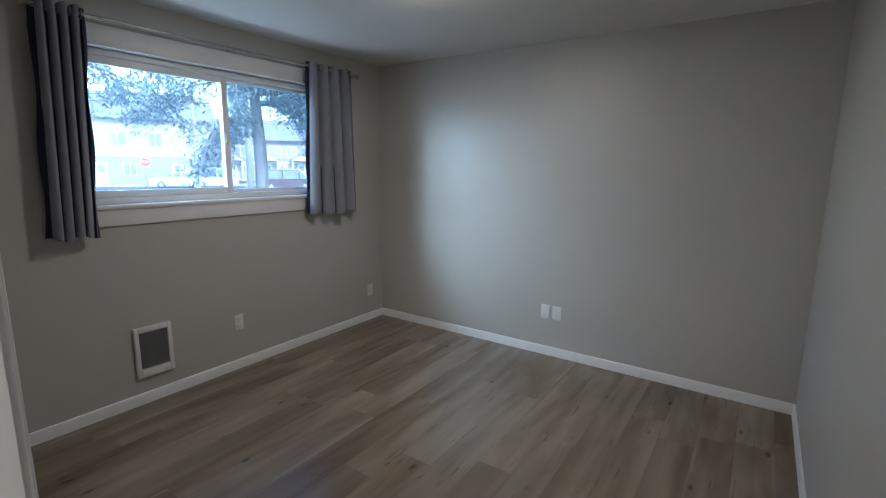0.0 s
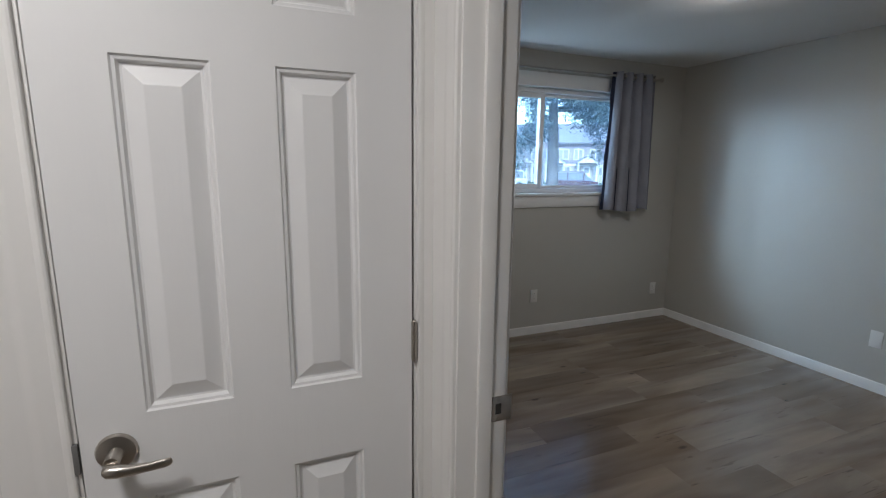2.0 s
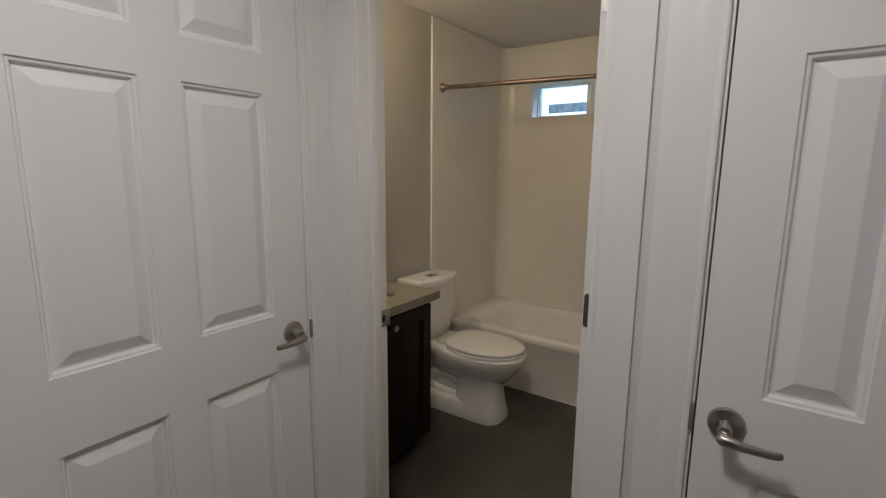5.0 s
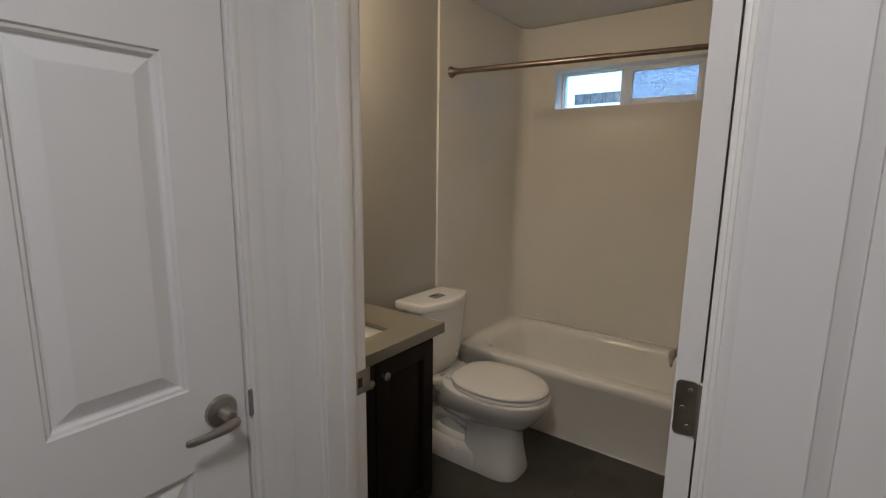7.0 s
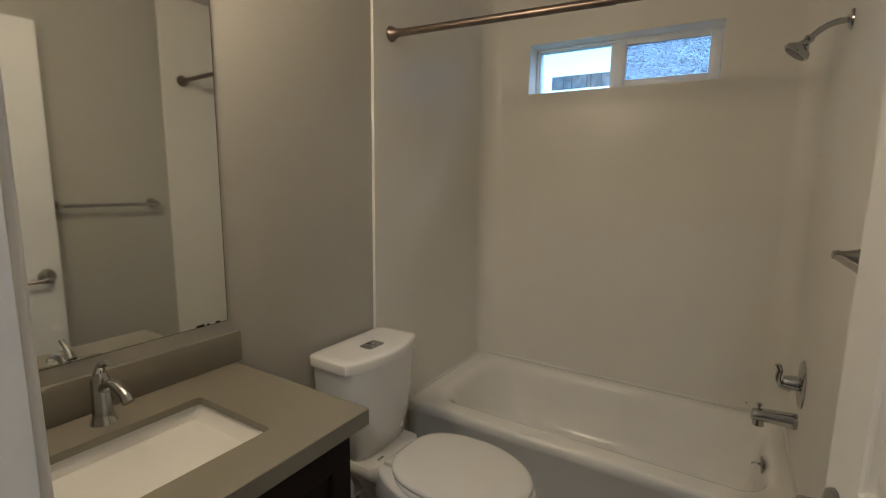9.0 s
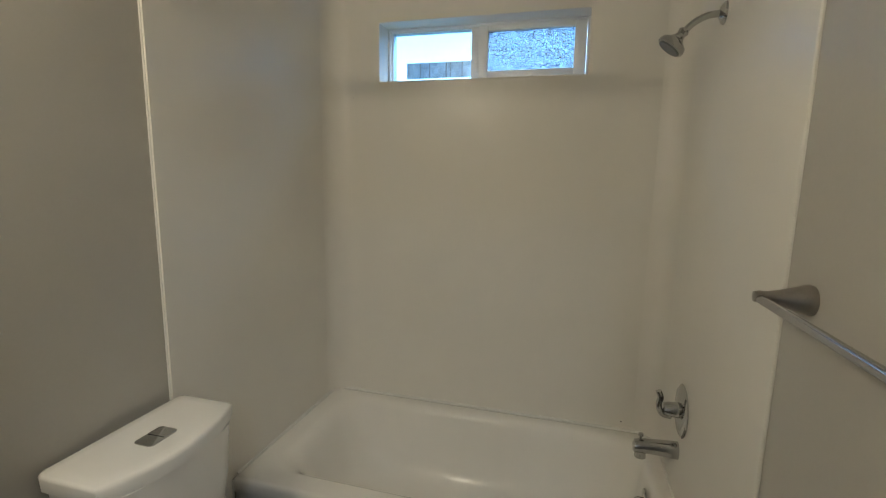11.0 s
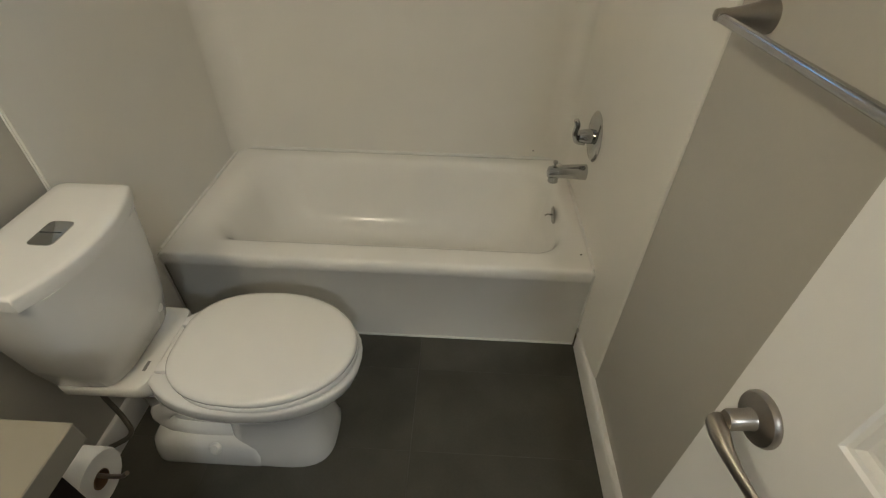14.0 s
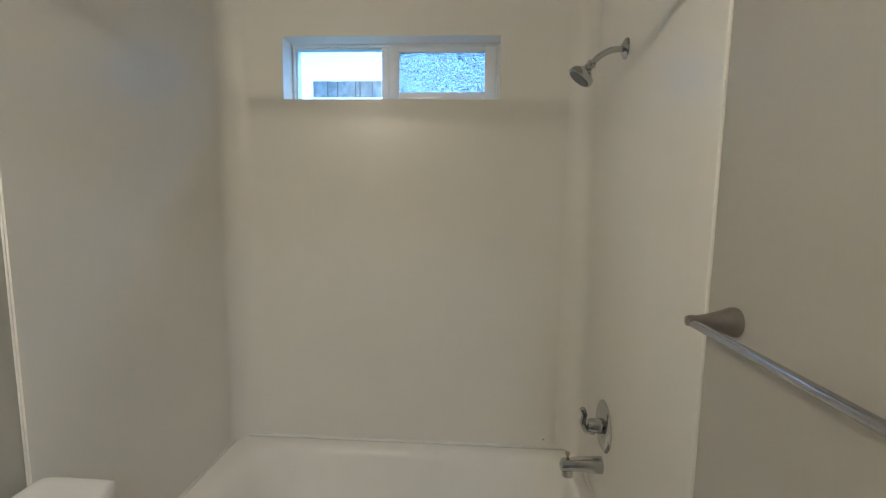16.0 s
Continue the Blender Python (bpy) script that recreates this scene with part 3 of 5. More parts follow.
def bathtub():
    ob = thing("bathtub", (-1.6375, 2.59, 0), "white enamelled alcove bathtub with a plain apron", "bathtub")
    cx, cy, n = -1.6375, 2.5925, 8
    rings = [rounded(cx, cy + 0.006, 0.7370, 0.3675, 0.004, 0.002, n), rounded(cx, cy + 0.006, 0.7370, 0.3675, 0.004, 0.318, n), rounded(cx, cy, 0.7370, 0.3735, 0.005, 0.334, n),
             rounded(cx, cy, 0.7370, 0.3735, 0.008, 0.366, n), rounded(cx, cy, 0.7350, 0.3705, 0.010, 0.377, n), rounded(cx, cy, 0.7300, 0.3640, 0.012, 0.3825, n), rounded(cx, cy, 0.7220, 0.3550, 0.014, 0.384, n)]
    for dx, hx, hy, r, z in ((0.014, 0.678, 0.310, 0.10, 0.3838), (0.015, 0.668, 0.302, 0.11, 0.3822), (0.017, 0.656, 0.292, 0.12, 0.3775), (0.020, 0.645, 0.284, 0.13, 0.368), (0.024, 0.634, 0.276, 0.135, 0.352), (0.028, 0.622, 0.266, 0.14, 0.320),
                             (0.034, 0.602, 0.250, 0.14, 0.24), (0.036, 0.582, 0.235, 0.135, 0.175), (0.036, 0.555, 0.216, 0.13, 0.130), (0.036, 0.520, 0.192, 0.12, 0.102), (0.036, 0.475, 0.165, 0.11, 0.087), (0.04, 0.40, 0.11, 0.09, 0.080)):
        rings.append(rounded(cx + dx, cy + 0.013, hx, hy, r, z, n))
    part("tub_shell", loft(rings), ENAMEL, ob, smooth=50)
    m = Matrix.Translation((-0.984, 2.585, 0.345)) @ Matrix.Rotation(radians(-97), 4, "Y")
    plate = part("overflow_plate", lathe([(0, 0), (0.036, 0), (0.036, 0.004), (0.030, 0.009), (0.0, 0.010)], m, 24), CHROME, ob, "chrome overflow plate with trip lever")
    part("trip_lever", tube([(-0.994, 2.585, 0.347), (-1.010, 2.583, 0.351), (-1.022, 2.581, 0.345)], [0.004, 0.003, 0.004], 8), CHROME, plate)
    part("drain", lathe([(0, 0), (0.032, 0), (0.032, 0.003), (0.02, 0.004), (0, 0.002)], pose(-1.13, 2.605, 0.080), 20), CHROME, ob)


bathtub()


def shower_fittings():
    side = Matrix.Rotation(radians(-90), 4, "Y")
    v = thing("shower_valve", (-0.903, 2.578, 0.69), "round chrome shower valve with a curved lever", "faucet valve")
    part("escutcheon", lathe([(0, 0), (0.086, 0), (0.086, 0.002), (0.078, 0.007), (0.040, 0.012), (0, 0.013)], Matrix.Translation((-0.903, 2.578, 0.69)) @ side, 36), CHROME, v)
    part("hub", lathe([(0, 0), (0.026, 0), (0.024, 0.030), (0.020, 0.045), (0.0, 0.048)], Matrix.Translation((-0.914, 2.578, 0.69)) @ side, 20), CHROME, v)
    part("valve_lever", tube(smooth_line([(-0.935, 2.578, 0.665), (-0.962, 2.576, 0.672), (-0.975, 2.574, 0.700), (-0.972, 2.572, 0.730), (-0.980, 2.571, 0.752)]), 0.0095, 10), CHROME, v)
    s = thing("tub_spout", (-0.903, 2.588, 0.54), "chrome tub spout with a diverter knob", "tub spout")
    rings = []
    for x, r, dz in ((-0.902, 0.029, 0.0), (-0.908, 0.029, 0.0), (-0.94, 0.027, 0.0), (-0.985, 0.025, -0.001), (-1.018, 0.024, -0.003), (-1.036, 0.022, -0.006), (-1.041, 0.014, -0.008)):
        rings.append([(x, 2.588 + r * math.cos(a), 0.543 + dz + r * math.sin(a)) for a in (2 * math.pi * k / 20 for k in range(20))])
    part("spout_body", loft(rings), CHROME, s)
    part("spout_mouth", lathe([(0, 0), (0.019, 0), (0.017, 0.022), (0.017, 0.040), (0, 0.040)], pose(-1.016, 2.588, 0.500), 18), CHROME, s)
    part("diverter_knob", lathe([(0, 0), (0.005, 0), (0.004, 0.010), (0.008, 0.014), (0.008, 0.022), (0, 0.024)], pose(-1.018, 2.588, 0.562), 14), CHROME, s)
    h = thing("wall_shower", (-0.903, 2.57, 1.907), "chrome shower head on a curved arm", "shower head")
    part("flange", lathe([(0, 0), (0.032, 0), (0.030, 0.005), (0.016, 0.013), (0, 0.014)], Matrix.Translation((-0.903, 2.57, 1.907)) @ side, 24), CHROME, h)
    part("arm", tube(smooth_line([(-0.905, 2.57, 1.907), (-0.945, 2.57, 1.903), (-0.980, 2.568, 1.886), (-1.005, 2.566, 1.862)]), 0.0095, 12), CHROME, h)
    tilt = Matrix.Translation((-1.003, 2.566, 1.866)) @ Matrix.Rotation(radians(-142), 4, "Y")
    part("swivel", lathe([(0, 0), (0.013, 0), (0.016, 0.006), (0.013, 0.014), (0.010, 0.018), (0, 0.018)], tilt, 18), CHROME, h)
    bell = part("bell", lathe([(0, 0.014), (0.012, 0.014), (0.015, 0.024), (0.024, 0.034), (0.038, 0.044), (0.041, 0.052), (0.041, 0.060), (0.037, 0.063), (0, 0.063)], tilt, 28), CHROME, h)
    part("spray_face", lathe([(0, 0.0632), (0.034, 0.0632), (0.032, 0.066), (0, 0.066)], tilt, 24), HEATER_GREY, bell)


shower_fittings()


def shower_rod():
    ob = thing("shower_rod", (-2.372, 2.11, 1.952), "aged bronze tension shower curtain rod", "curtain rod")
    a, b = Vector((-2.372, 2.11, 1.953)), Vector((-0.903, 2.11, 1.913))
    mid = a.lerp(b, 0.58)
    part("rod", tube([a, mid], 0.0140, 16), BRONZE, ob)
    part("inner_rod", tube([mid - (b - a) * 0.02, b], 0.0115, 16), BRONZE, ob)
    for p, s in ((a, 1), (b, -1)):
        m = Matrix.Translation(p) @ Matrix.Rotation(radians(90 * s), 4, "Y")
        part("end_flange", lathe([(0, 0), (0.030, 0), (0.030, 0.006), (0.022, 0.018), (0.016, 0.034), (0.0145, 0.05), (0, 0.05)], m, 24), BRONZE, ob)


shower_rod()


def towel_bar():
    ob = thing("towel_bar", (-0.885, 1.68, 1.235), "brushed nickel towel bar on flared posts", "towel bar")
    for y in (1.905, 1.465):
        m = Matrix.Translation((-0.880, y, 1.240)) @ Matrix.Rotation(radians(-90), 4, "Y")
        part("post", lathe([(0, 0), (0.0255, 0), (0.027, 0.006), (0.0255, 0.014), (0.020, 0.030), (0.014, 0.052), (0.0105, 0.070), (0.011, 0.080), (0.009, 0.088), (0, 0.090)], m, 24), NICKEL, ob)
    part("bar", tube([(-0.952, 1.455, 1.243), (-0.956, 1.7, 1.240), (-0.960, 1.915, 1.237)], 0.0078, 16), STEEL, ob)


towel_bar()


# ---- bathroom: toilet ----
def toilet():
    cy = 1.824
    ob = thing("toilet", (-2.0, cy, 0), "white two-piece toilet with its lid closed", "toilet")

    def tank_ring(z, back, front, bow, hy, r=0.02, soft=0.0):
        """A bowed front; soft rounds the front corners."""
        pts = []
        for k in range(13):
            a = math.pi * (0.5 - k / 12)
            s = math.copysign(abs(math.sin(a)) ** (0.62 if soft else 1.0), math.sin(a))
            pts.append((front - soft + (bow + soft) * math.cos(a) ** 0.62 if soft else front + bow * (1 - s * s), cy + hy * s, z))
        pts += [(back + r, cy - hy, z), (back + r * 0.3, cy - hy + r * 0.3, z), (back, cy - hy + r, z), (back, cy + hy - r, z), (back + r * 0.3, cy + hy - r * 0.3, z), (back + r, cy + hy, z)]
        return pts

    tank = part("tank", loft([tank_ring(z, b, f, bow, hy, soft=0.030) for z, b, f, bow, hy in ((0.405, -2.345, -2.215, 0.030, 0.125), (0.415, -2.352, -2.205, 0.034, 0.138), (0.50, -2.355, -2.20, 0.042, 0.158),
                              (0.62, -2.356, -2.197, 0.050, 0.176), (0.754, -2.357, -2.194, 0.052, 0.187))]), PORCELAIN, ob, smooth=60)
    lid = part("tank_lid", loft([tank_ring(0.752, -2.356, -2.188, 0.052, 0.190), tank_ring(0.755, -2.360, -2.184, 0.054, 0.197), tank_ring(0.783, -2.361, -2.183, 0.054, 0.198),
                                 tank_ring(0.790, -2.358, -2.186, 0.053, 0.195), tank_ring(0.7925, -2.352, -2.192, 0.052, 0.189), tank_ring(0.7935, -2.33, -2.215, 0.047, 0.165)]), PORCELAIN, ob, smooth=50)
    button = part("flush_button", loft([rounded(-2.2335, 1.818, hx, hy, 0.012, z) for hx, hy, z in ((0.0285, 0.041, 0.792), (0.0285, 0.041, 0.7955), (0.0265, 0.039, 0.7968))]), CHROME, lid, "chrome dual flush button")
    part("button_gap", box(-2.258, 1.8172, 0.7960, -2.209, 1.8188, 0.7973), DARK, button)
    part("tank_cap", lathe([(0, 0), (0.013, 0), (0.012, 0.003), (0, 0.004)], Matrix.Translation((-2.168, 1.905, 0.470)) @ Matrix.Rotation(radians(86), 4, "Y"), 16), PLASTIC, tank)

    def ring(z, x0, x1, hy, e=2.3, back=None, off=0.0):
        cx, hx, pts = (x0 + x1) / 2, (x1 - x0) / 2, []
        for k in range(40):
            a = 2 * math.pi * k / 40
            c, s = math.cos(a), math.sin(a)
            x = cx + hx * math.copysign(abs(c) ** (2 / e), c)
            w = hy * (1 - 0.10 * max(0, c)) if back is not None else hy
            pts.append((max(x, back) if back is not None else x, cy + off + w * math.copysign(abs(s) ** (2 / e), s), z))
        return pts

    part("pedestal", loft([ring(0.0, -2.04, -1.716, 0.122, 3.2), ring(0.012, -2.04, -1.714, 0.124, 3.2), ring(0.05, -2.03, -1.722, 0.117, 3.1), ring(0.12, -2.02, -1.734, 0.107, 2.9),
                           ring(0.18, -2.02, -1.738, 0.103, 2.7), ring(0.225, -2.03, -1.728, 0.106, 2.5), ring(0.262, -2.05, -1.705, 0.118, 2.4)], caps=True), PORCELAIN, ob, smooth=60)
    part("foot", loft([rounded(-2.075, cy, hx, w, 0.045, z) for hx, w, z in ((0.180, 0.124, 0.0), (0.181, 0.126, 0.012), (0.178, 0.123, 0.045), (0.172, 0.117, 0.078), (0.160, 0.105, 0.096), (0.135, 0.080, 0.104))]), PORCELAIN, ob, smooth=60)
    part("trapway", loft([rounded(x, cy, hx, w, 0.04, z) for x, hx, w, z in ((-2.11, 0.135, 0.062, 0.08), (-2.11, 0.135, 0.058, 0.16), (-2.12, 0.130, 0.064, 0.24), (-2.14, 0.125, 0.086, 0.30), (-2.17, 0.13, 0.115, 0.345))]), PORCELAIN, ob, smooth=60)
    for side in (-1, 1):
        y = cy + side * 0.044
        bend = smooth_line([(-1.99, y, 0.185), (-2.075, y, 0.215), (-2.155, y, 0.205), (-2.205, y, 0.160), (-2.180, y, 0.112), (-2.105, y + side * 0.006, 0.096), (-2.00, y + side * 0.006, 0.092)], 5)
        part("trap_bend", tube(bend, 0.036, 14), PORCELAIN, ob, smooth=60)
    for side in (-1, 1):
        part("bolt_cap", lathe([(0, 0), (0.019, 0), (0.019, 0.006), (0.013, 0.013), (0, 0.015)], Matrix.Translation((-2.045, cy + side * 0.112, 0.080)) @ Matrix.Rotation(radians(-55 * side), 4, "X"), 18), PLASTIC, ob)
    part("bowl", loft([ring(0.235, -2.20, -1.715, 0.100, 2.4), ring(0.275, -2.205, -1.672, 0.134, 2.3), ring(0.322, -2.19, -1.634, 0.164, 2.2), ring(0.360, -2.18, -1.612, 0.180, 2.2),
                       ring(0.395, -2.17, -1.603, 0.186, 2.2), ring(0.405, -2.168, -1.605, 0.184, 2.2), ring(0.408, -2.16, -1.612, 0.176, 2.2)]), PORCELAIN, ob, smooth=60)
    deck = [rounded(-2.235, cy, 0.115, w, 0.03, z) for w, z in ((0.100, 0.330), (0.128, 0.358), (0.140, 0.380), (0.140, 0.405), (0.134, 0.411))]
    part("deck", loft(deck), PORCELAIN, ob, smooth=50)

    def seat_ring(z, k, lid=False):
        """A long D: an oval front and a wide straight back, k metres inside the rim."""
        pts, mid, back = [], -1.862, 0.226 if lid else 0.214
        for n in range(48):
            a = 2 * math.pi * n / 48
            c, w = math.cos(a), math.sin(a)
            if c >= 0:
                pts.append((mid + (0.250 - k) * c, cy + (0.184 - k) * w, z))
            else:
                u = abs(c) ** 0.55
                y = math.copysign(abs(w) ** 0.62, w) * (0.184 - k) * (1 - 0.20 * u * u)
                pts.append((mid - (back - k) * u, cy + y, z))
        return pts

    part("seat", loft([seat_ring(0.4105, 0.004), seat_ring(0.4130, 0), seat_ring(0.4240, 0), seat_ring(0.4275, 0.004)]), PORCELAIN, ob, smooth=50)
    part("seat_lid", loft([seat_ring(0.4295, 0.005, True), seat_ring(0.4320, 0.001, True), seat_ring(0.4420, 0.001, True), seat_ring(0.4470, 0.006, True), seat_ring(0.4500, 0.018, True), seat_ring(0.4525, 0.06, True), seat_ring(0.4535, 0.12, True)]), PORCELAIN, ob, smooth=60)
    for y in (cy - 0.075, cy + 0.075):
        part("seat_hinge", box(-2.112, y - 0.016, 0.4110, -2.080, y + 0.016, 0.4280, 0.005), PORCELAIN, ob)
    part("seat_mark", box(-2.150, 1.742, 0.4108, -2.142, 1.772, 0.4120), HEATER_GREY, ob, smooth=0)


toilet()


def water_supply():
    ob = thing("water_supply", (-2.384, 1.52, 0.17), "braided hose and shutoff valve behind the toilet", "supply hose")
    part("valve_body", lathe([(0, 0), (0.022, 0), (0.022, 0.004), (0.009, 0.008), (0.009, 0.055), (0.012, 0.058), (0.012, 0.078), (0, 0.080)], Matrix.Translation((-2.385, 1.52, 0.17)) @ Matrix.Rotation(radians(90), 4, "Y"), 16), CHROME, ob)
    part("valve_handle", lathe([(0, 0), (0.016, 0), (0.018, 0.006), (0.010, 0.012), (0, 0.012)], Matrix.Translation((-2.318, 1.52, 0.17)) @ Matrix.Rotation(radians(90), 4, "Y"), 12), CHROME, ob)
    part("hose", tube(smooth_line([(-2.335, 1.52, 0.182), (-2.33, 1.510, 0.235), (-2.29, 1.535, 0.275), (-2.235, 1.60, 0.262), (-2.215, 1.665, 0.225), (-2.245, 1.700, 0.245), (-2.268, 1.712, 0.32), (-2.272, 1.715, 0.405)]), 0.0068, 8), HOSE, ob)


water_supply()


def paper_holder():
    ob = thing("toilet_paper_holder", (-2.06, 1.345, 0.46), "white paper roll on a bent metal holder", "toilet paper")
    part("mount", lathe([(0, 0), (0.022, 0), (0.020, 0.008), (0.008, 0.012), (0, 0.012)], Matrix.Translation((-2.16, 1.3395, 0.53)) @ Matrix.Rotation(radians(-90), 4, "X"), 16), BRONZE, ob)
    part("holder_wire", tube(smooth_line([(-2.16, 1.35, 0.53), (-2.16, 1.41, 0.53), (-2.145, 1.442, 0.518), (-2.06, 1.442, 0.512), (-1.99, 1.442, 0.512), (-1.965, 1.442, 0.53)]), 0.0045, 8), BRONZE, ob)
    n, rings = 28, []
    for x, r in ((-2.13, 0.020), (-2.13, 0.055), (-2.125, 0.058), (-2.035, 0.058), (-2.03, 0.055), (-2.03, 0.020)):
        rings.append([(x, 1.442 + r * math.cos(a), 0.496 + r * math.sin(a)) for a in (2 * math.pi * k / n for k in range(n))])
    rings.append(rings[0])
    roll = part("paper_roll", loft(rings, caps=False), material("white_tissue", (0.78, 0.77, 0.75), 0.95, bump=0.4, bump_scale=400), ob)
    core = [[(x, 1.442 + r * math.cos(a), 0.496 + r * math.sin(a)) for a in (2 * math.pi * k / n for k in range(n))] for x, r in ((-2.131, 0.0195), (-2.029, 0.0195), (-2.029, 0.018), (-2.131, 0.018), (-2.131, 0.0195))]
    part("cardboard_core", loft(core, caps=False), material("brown_cardboard", (0.20, 0.12, 0.07), 0.9), roll, "brown cardboard core")


paper_holder()


# ---- bathroom: vanity ----
def vanity():
    ob = thing("vanity_cabinet", (-2.13, 1.02, 0), "dark espresso vanity cabinet with two doors", "cabinet")
    body = box(-2.385, 0.70, 0.10, -1.905, 1.340, 0.680, 0.0015)
    for a in ((-2.385, 0.70, -1.905, 0.725), (-2.385, 1.315, -1.905, 1.340), (-1.940, 0.725, -1.905, 1.315), (-2.385, 0.725, -2.360, 1.315)):
        box(a[0], a[1], 0.680, a[2], a[3], 0.808, 0, body)
    box(-2.385, 0.72, 0.0, -1.975, 1.322, 0.0995, 0, body)
    part("body", body, ESPRESSO, ob, smooth=0)
    for y0, y1, yk in ((0.712, 1.010, 0.972), (1.016, 1.332, 1.048)):
        frame_bm = bmesh.new()
        for a in ((y0, y0 + 0.06, 0.115, 0.79), (y1 - 0.06, y1, 0.115, 0.79), (y0 + 0.06, y1 - 0.06, 0.115, 0.18), (y0 + 0.06, y1 - 0.06, 0.725, 0.79)):
            box(-1.9045, a[0], a[2], -1.885, a[1], a[3], 0.0015, frame_bm)
        d = part("cabinet_door", frame_bm, ESPRESSO, ob, smooth=0)
        part("door_panel", box(-1.9045, y0 + 0.055, 0.175, -1.896, y1 - 0.055, 0.73, 0.001), ESPRESSO, d)
        part("knob", lathe([(0, 0), (0.007, 0), (0.006, 0.012), (0.014, 0.018), (0.015, 0.024), (0.010, 0.028), (0, 0.029)], Matrix.Translation((-1.885, yk, 0.742)) @ Matrix.Rotation(radians(90), 4, "Y"), 20), NICKEL, d, "round nickel knob")
    top = thing("vanity_counter", (-2.13, 1.035, 0.811), "grey-taupe vanity counter with rectangular undermount sink", "countertop")
    slab = bmesh.new()
    sx0, sx1, sy0, sy1 = -2.248, -1.977, 0.800, 1.184
    outer = rounded(-2.1265, 1.0335, 0.2685, 0.3375, 0.003, 0)
    lip = rounded(-2.1265, 1.0335, 0.2420, 0.3110, 0.003, 0)
    inner = rounded((sx0 + sx1) / 2, (sy0 + sy1) / 2, (sx1 - sx0) / 2, (sy1 - sy0) / 2, 0.012, 0)
    seq = [(inner, 0.833), (lip, 0.833), (lip, 0.811), (outer, 0.811), (outer, 0.8495), ([((x + 2.1265) * 0.994 - 2.1265, (y - 1.0335) * 0.995 + 1.0335, 0) for x, y, _ in outer], 0.851), (inner, 0.851), (inner, 0.833)]
    loft([[(x, y, z) for x, y, _ in ring] for ring, z in seq], caps=False, bm=slab)
    part("slab", slab, COUNTER, top, smooth=20)
    part("backsplash", box(-2.384, 0.695, 0.8515, -2.369, 1.388, 0.943, 0.0015), COUNTER, top)
    cx, cy = (sx0 + sx1) / 2, (sy0 + sy1) / 2
    basin = [rounded(cx, cy, hx, hy, r, z) for hx, hy, r, z in ((0.152, 0.208, 0.02, 0.800), (0.152, 0.208, 0.02, 0.832), (0.141, 0.197, 0.012, 0.8325), (0.138, 0.194, 0.012, 0.824))]
    basin += [rounded(cx + dx, cy, hx, hy, r, z) for dx, hx, hy, r, z in ((-0.012, 0.118, 0.165, 0.018, 0.785), (-0.030, 0.080, 0.115, 0.022, 0.752), (-0.045, 0.030, 0.040, 0.02, 0.735))]
    part("sink_basin", loft(basin), PORCELAIN, top, "white porcelain undermount sink", smooth=40)
    part("drain", lathe([(0, 0), (0.022, 0), (0.020, 0.004), (0, 0.005)], pose(cx - 0.045, cy, 0.735), 20), CHROME, top)
    f = thing("sink_faucet", (-2.31, 1.0, 0.851), "chrome single-lever sink faucet", "faucet")
    part("faucet_body", lathe([(0, 0), (0.027, 0), (0.024, 0.008), (0.020, 0.02), (0.018, 0.10), (0.012, 0.115), (0, 0.116)], pose(-2.31, 1.0, 0.851), 20), CHROME, f)
    part("spout", tube(smooth_line([(-2.30, 1.0, 0.93), (-2.25, 1.0, 0.955), (-2.20, 1.0, 0.945), (-2.185, 1.0, 0.93)]), 0.011, 12), CHROME, f)
    part("lever", tube([(-2.31, 1.0, 0.965), (-2.30, 1.0, 0.985), (-2.26, 1.0, 1.0)], [0.012, 0.008, 0.006], 10), CHROME, f)
    mir = thing("mirror", (-2.384, 1.03, 0.982), "frameless wall mirror with worn lower edge", "mirror")
    def sheet(x0, x1, grow):
        arc = [(1.324 + (0.030 + grow) * math.sin(radians(a)), 1.876 + (0.030 + grow) * math.cos(radians(a))) for a in range(0, 91, 15)]
        return loft([[(x, y, z) for y, z in [(0.70, 1.906 + grow), *arc, (1.354 + grow, 0.982 - grow), (0.70, 0.982 - grow)]] for x in (x0, x1)])
    part("mirror_glass", sheet(-2.3845, -2.3795, 0.0), MIRROR, mir, smooth=0)
    part("worn_edge", sheet(-2.3848, -2.3800, 0.0016), HEATER_DARK, mir, "dark worn mirror edge", smooth=0)
    for y0, y1, h in ((1.262, 1.285, 0.006), (1.292, 1.300, 0.004), (1.318, 1.331, 0.005)):
        part("worn_spot", box(-2.3800, y0, 0.9815, -2.3791, y1, 0.982 + h, 0.0003), DARK, mir, "dark spot in the silvering", smooth=0)
    part("clip", box(-2.384, 1.262, 1.898, -2.375, 1.292, 1.916, 0.002), PLASTIC, mir)
    light = thing("vanity_light", (-2.384, 0.93, 2.12), "two-globe vanity light above the mirror", "wall lamp")
    part("backplate", box(-2.3845, 0.70, 2.085, -2.375, 1.16, 2.175, 0.006), NICKEL, light)
    for k in range(2):
        y = 0.80 + 0.26 * k
        part("arm", tube([(-2.378, y, 2.13), (-2.252, y, 2.13)], 0.012, 10), NICKEL, light)
        glob = part("globe", lathe([(0, -0.05)] + [(0.05 * math.cos(radians(a)), 0.05 * math.sin(radians(a))) for a in range(-75, 76, 15)] + [(0, 0.05)], pose(-2.205, y, 2.13), 18), BULB, light, "lit frosted globe")
        glob.visible_shadow = False


vanity()


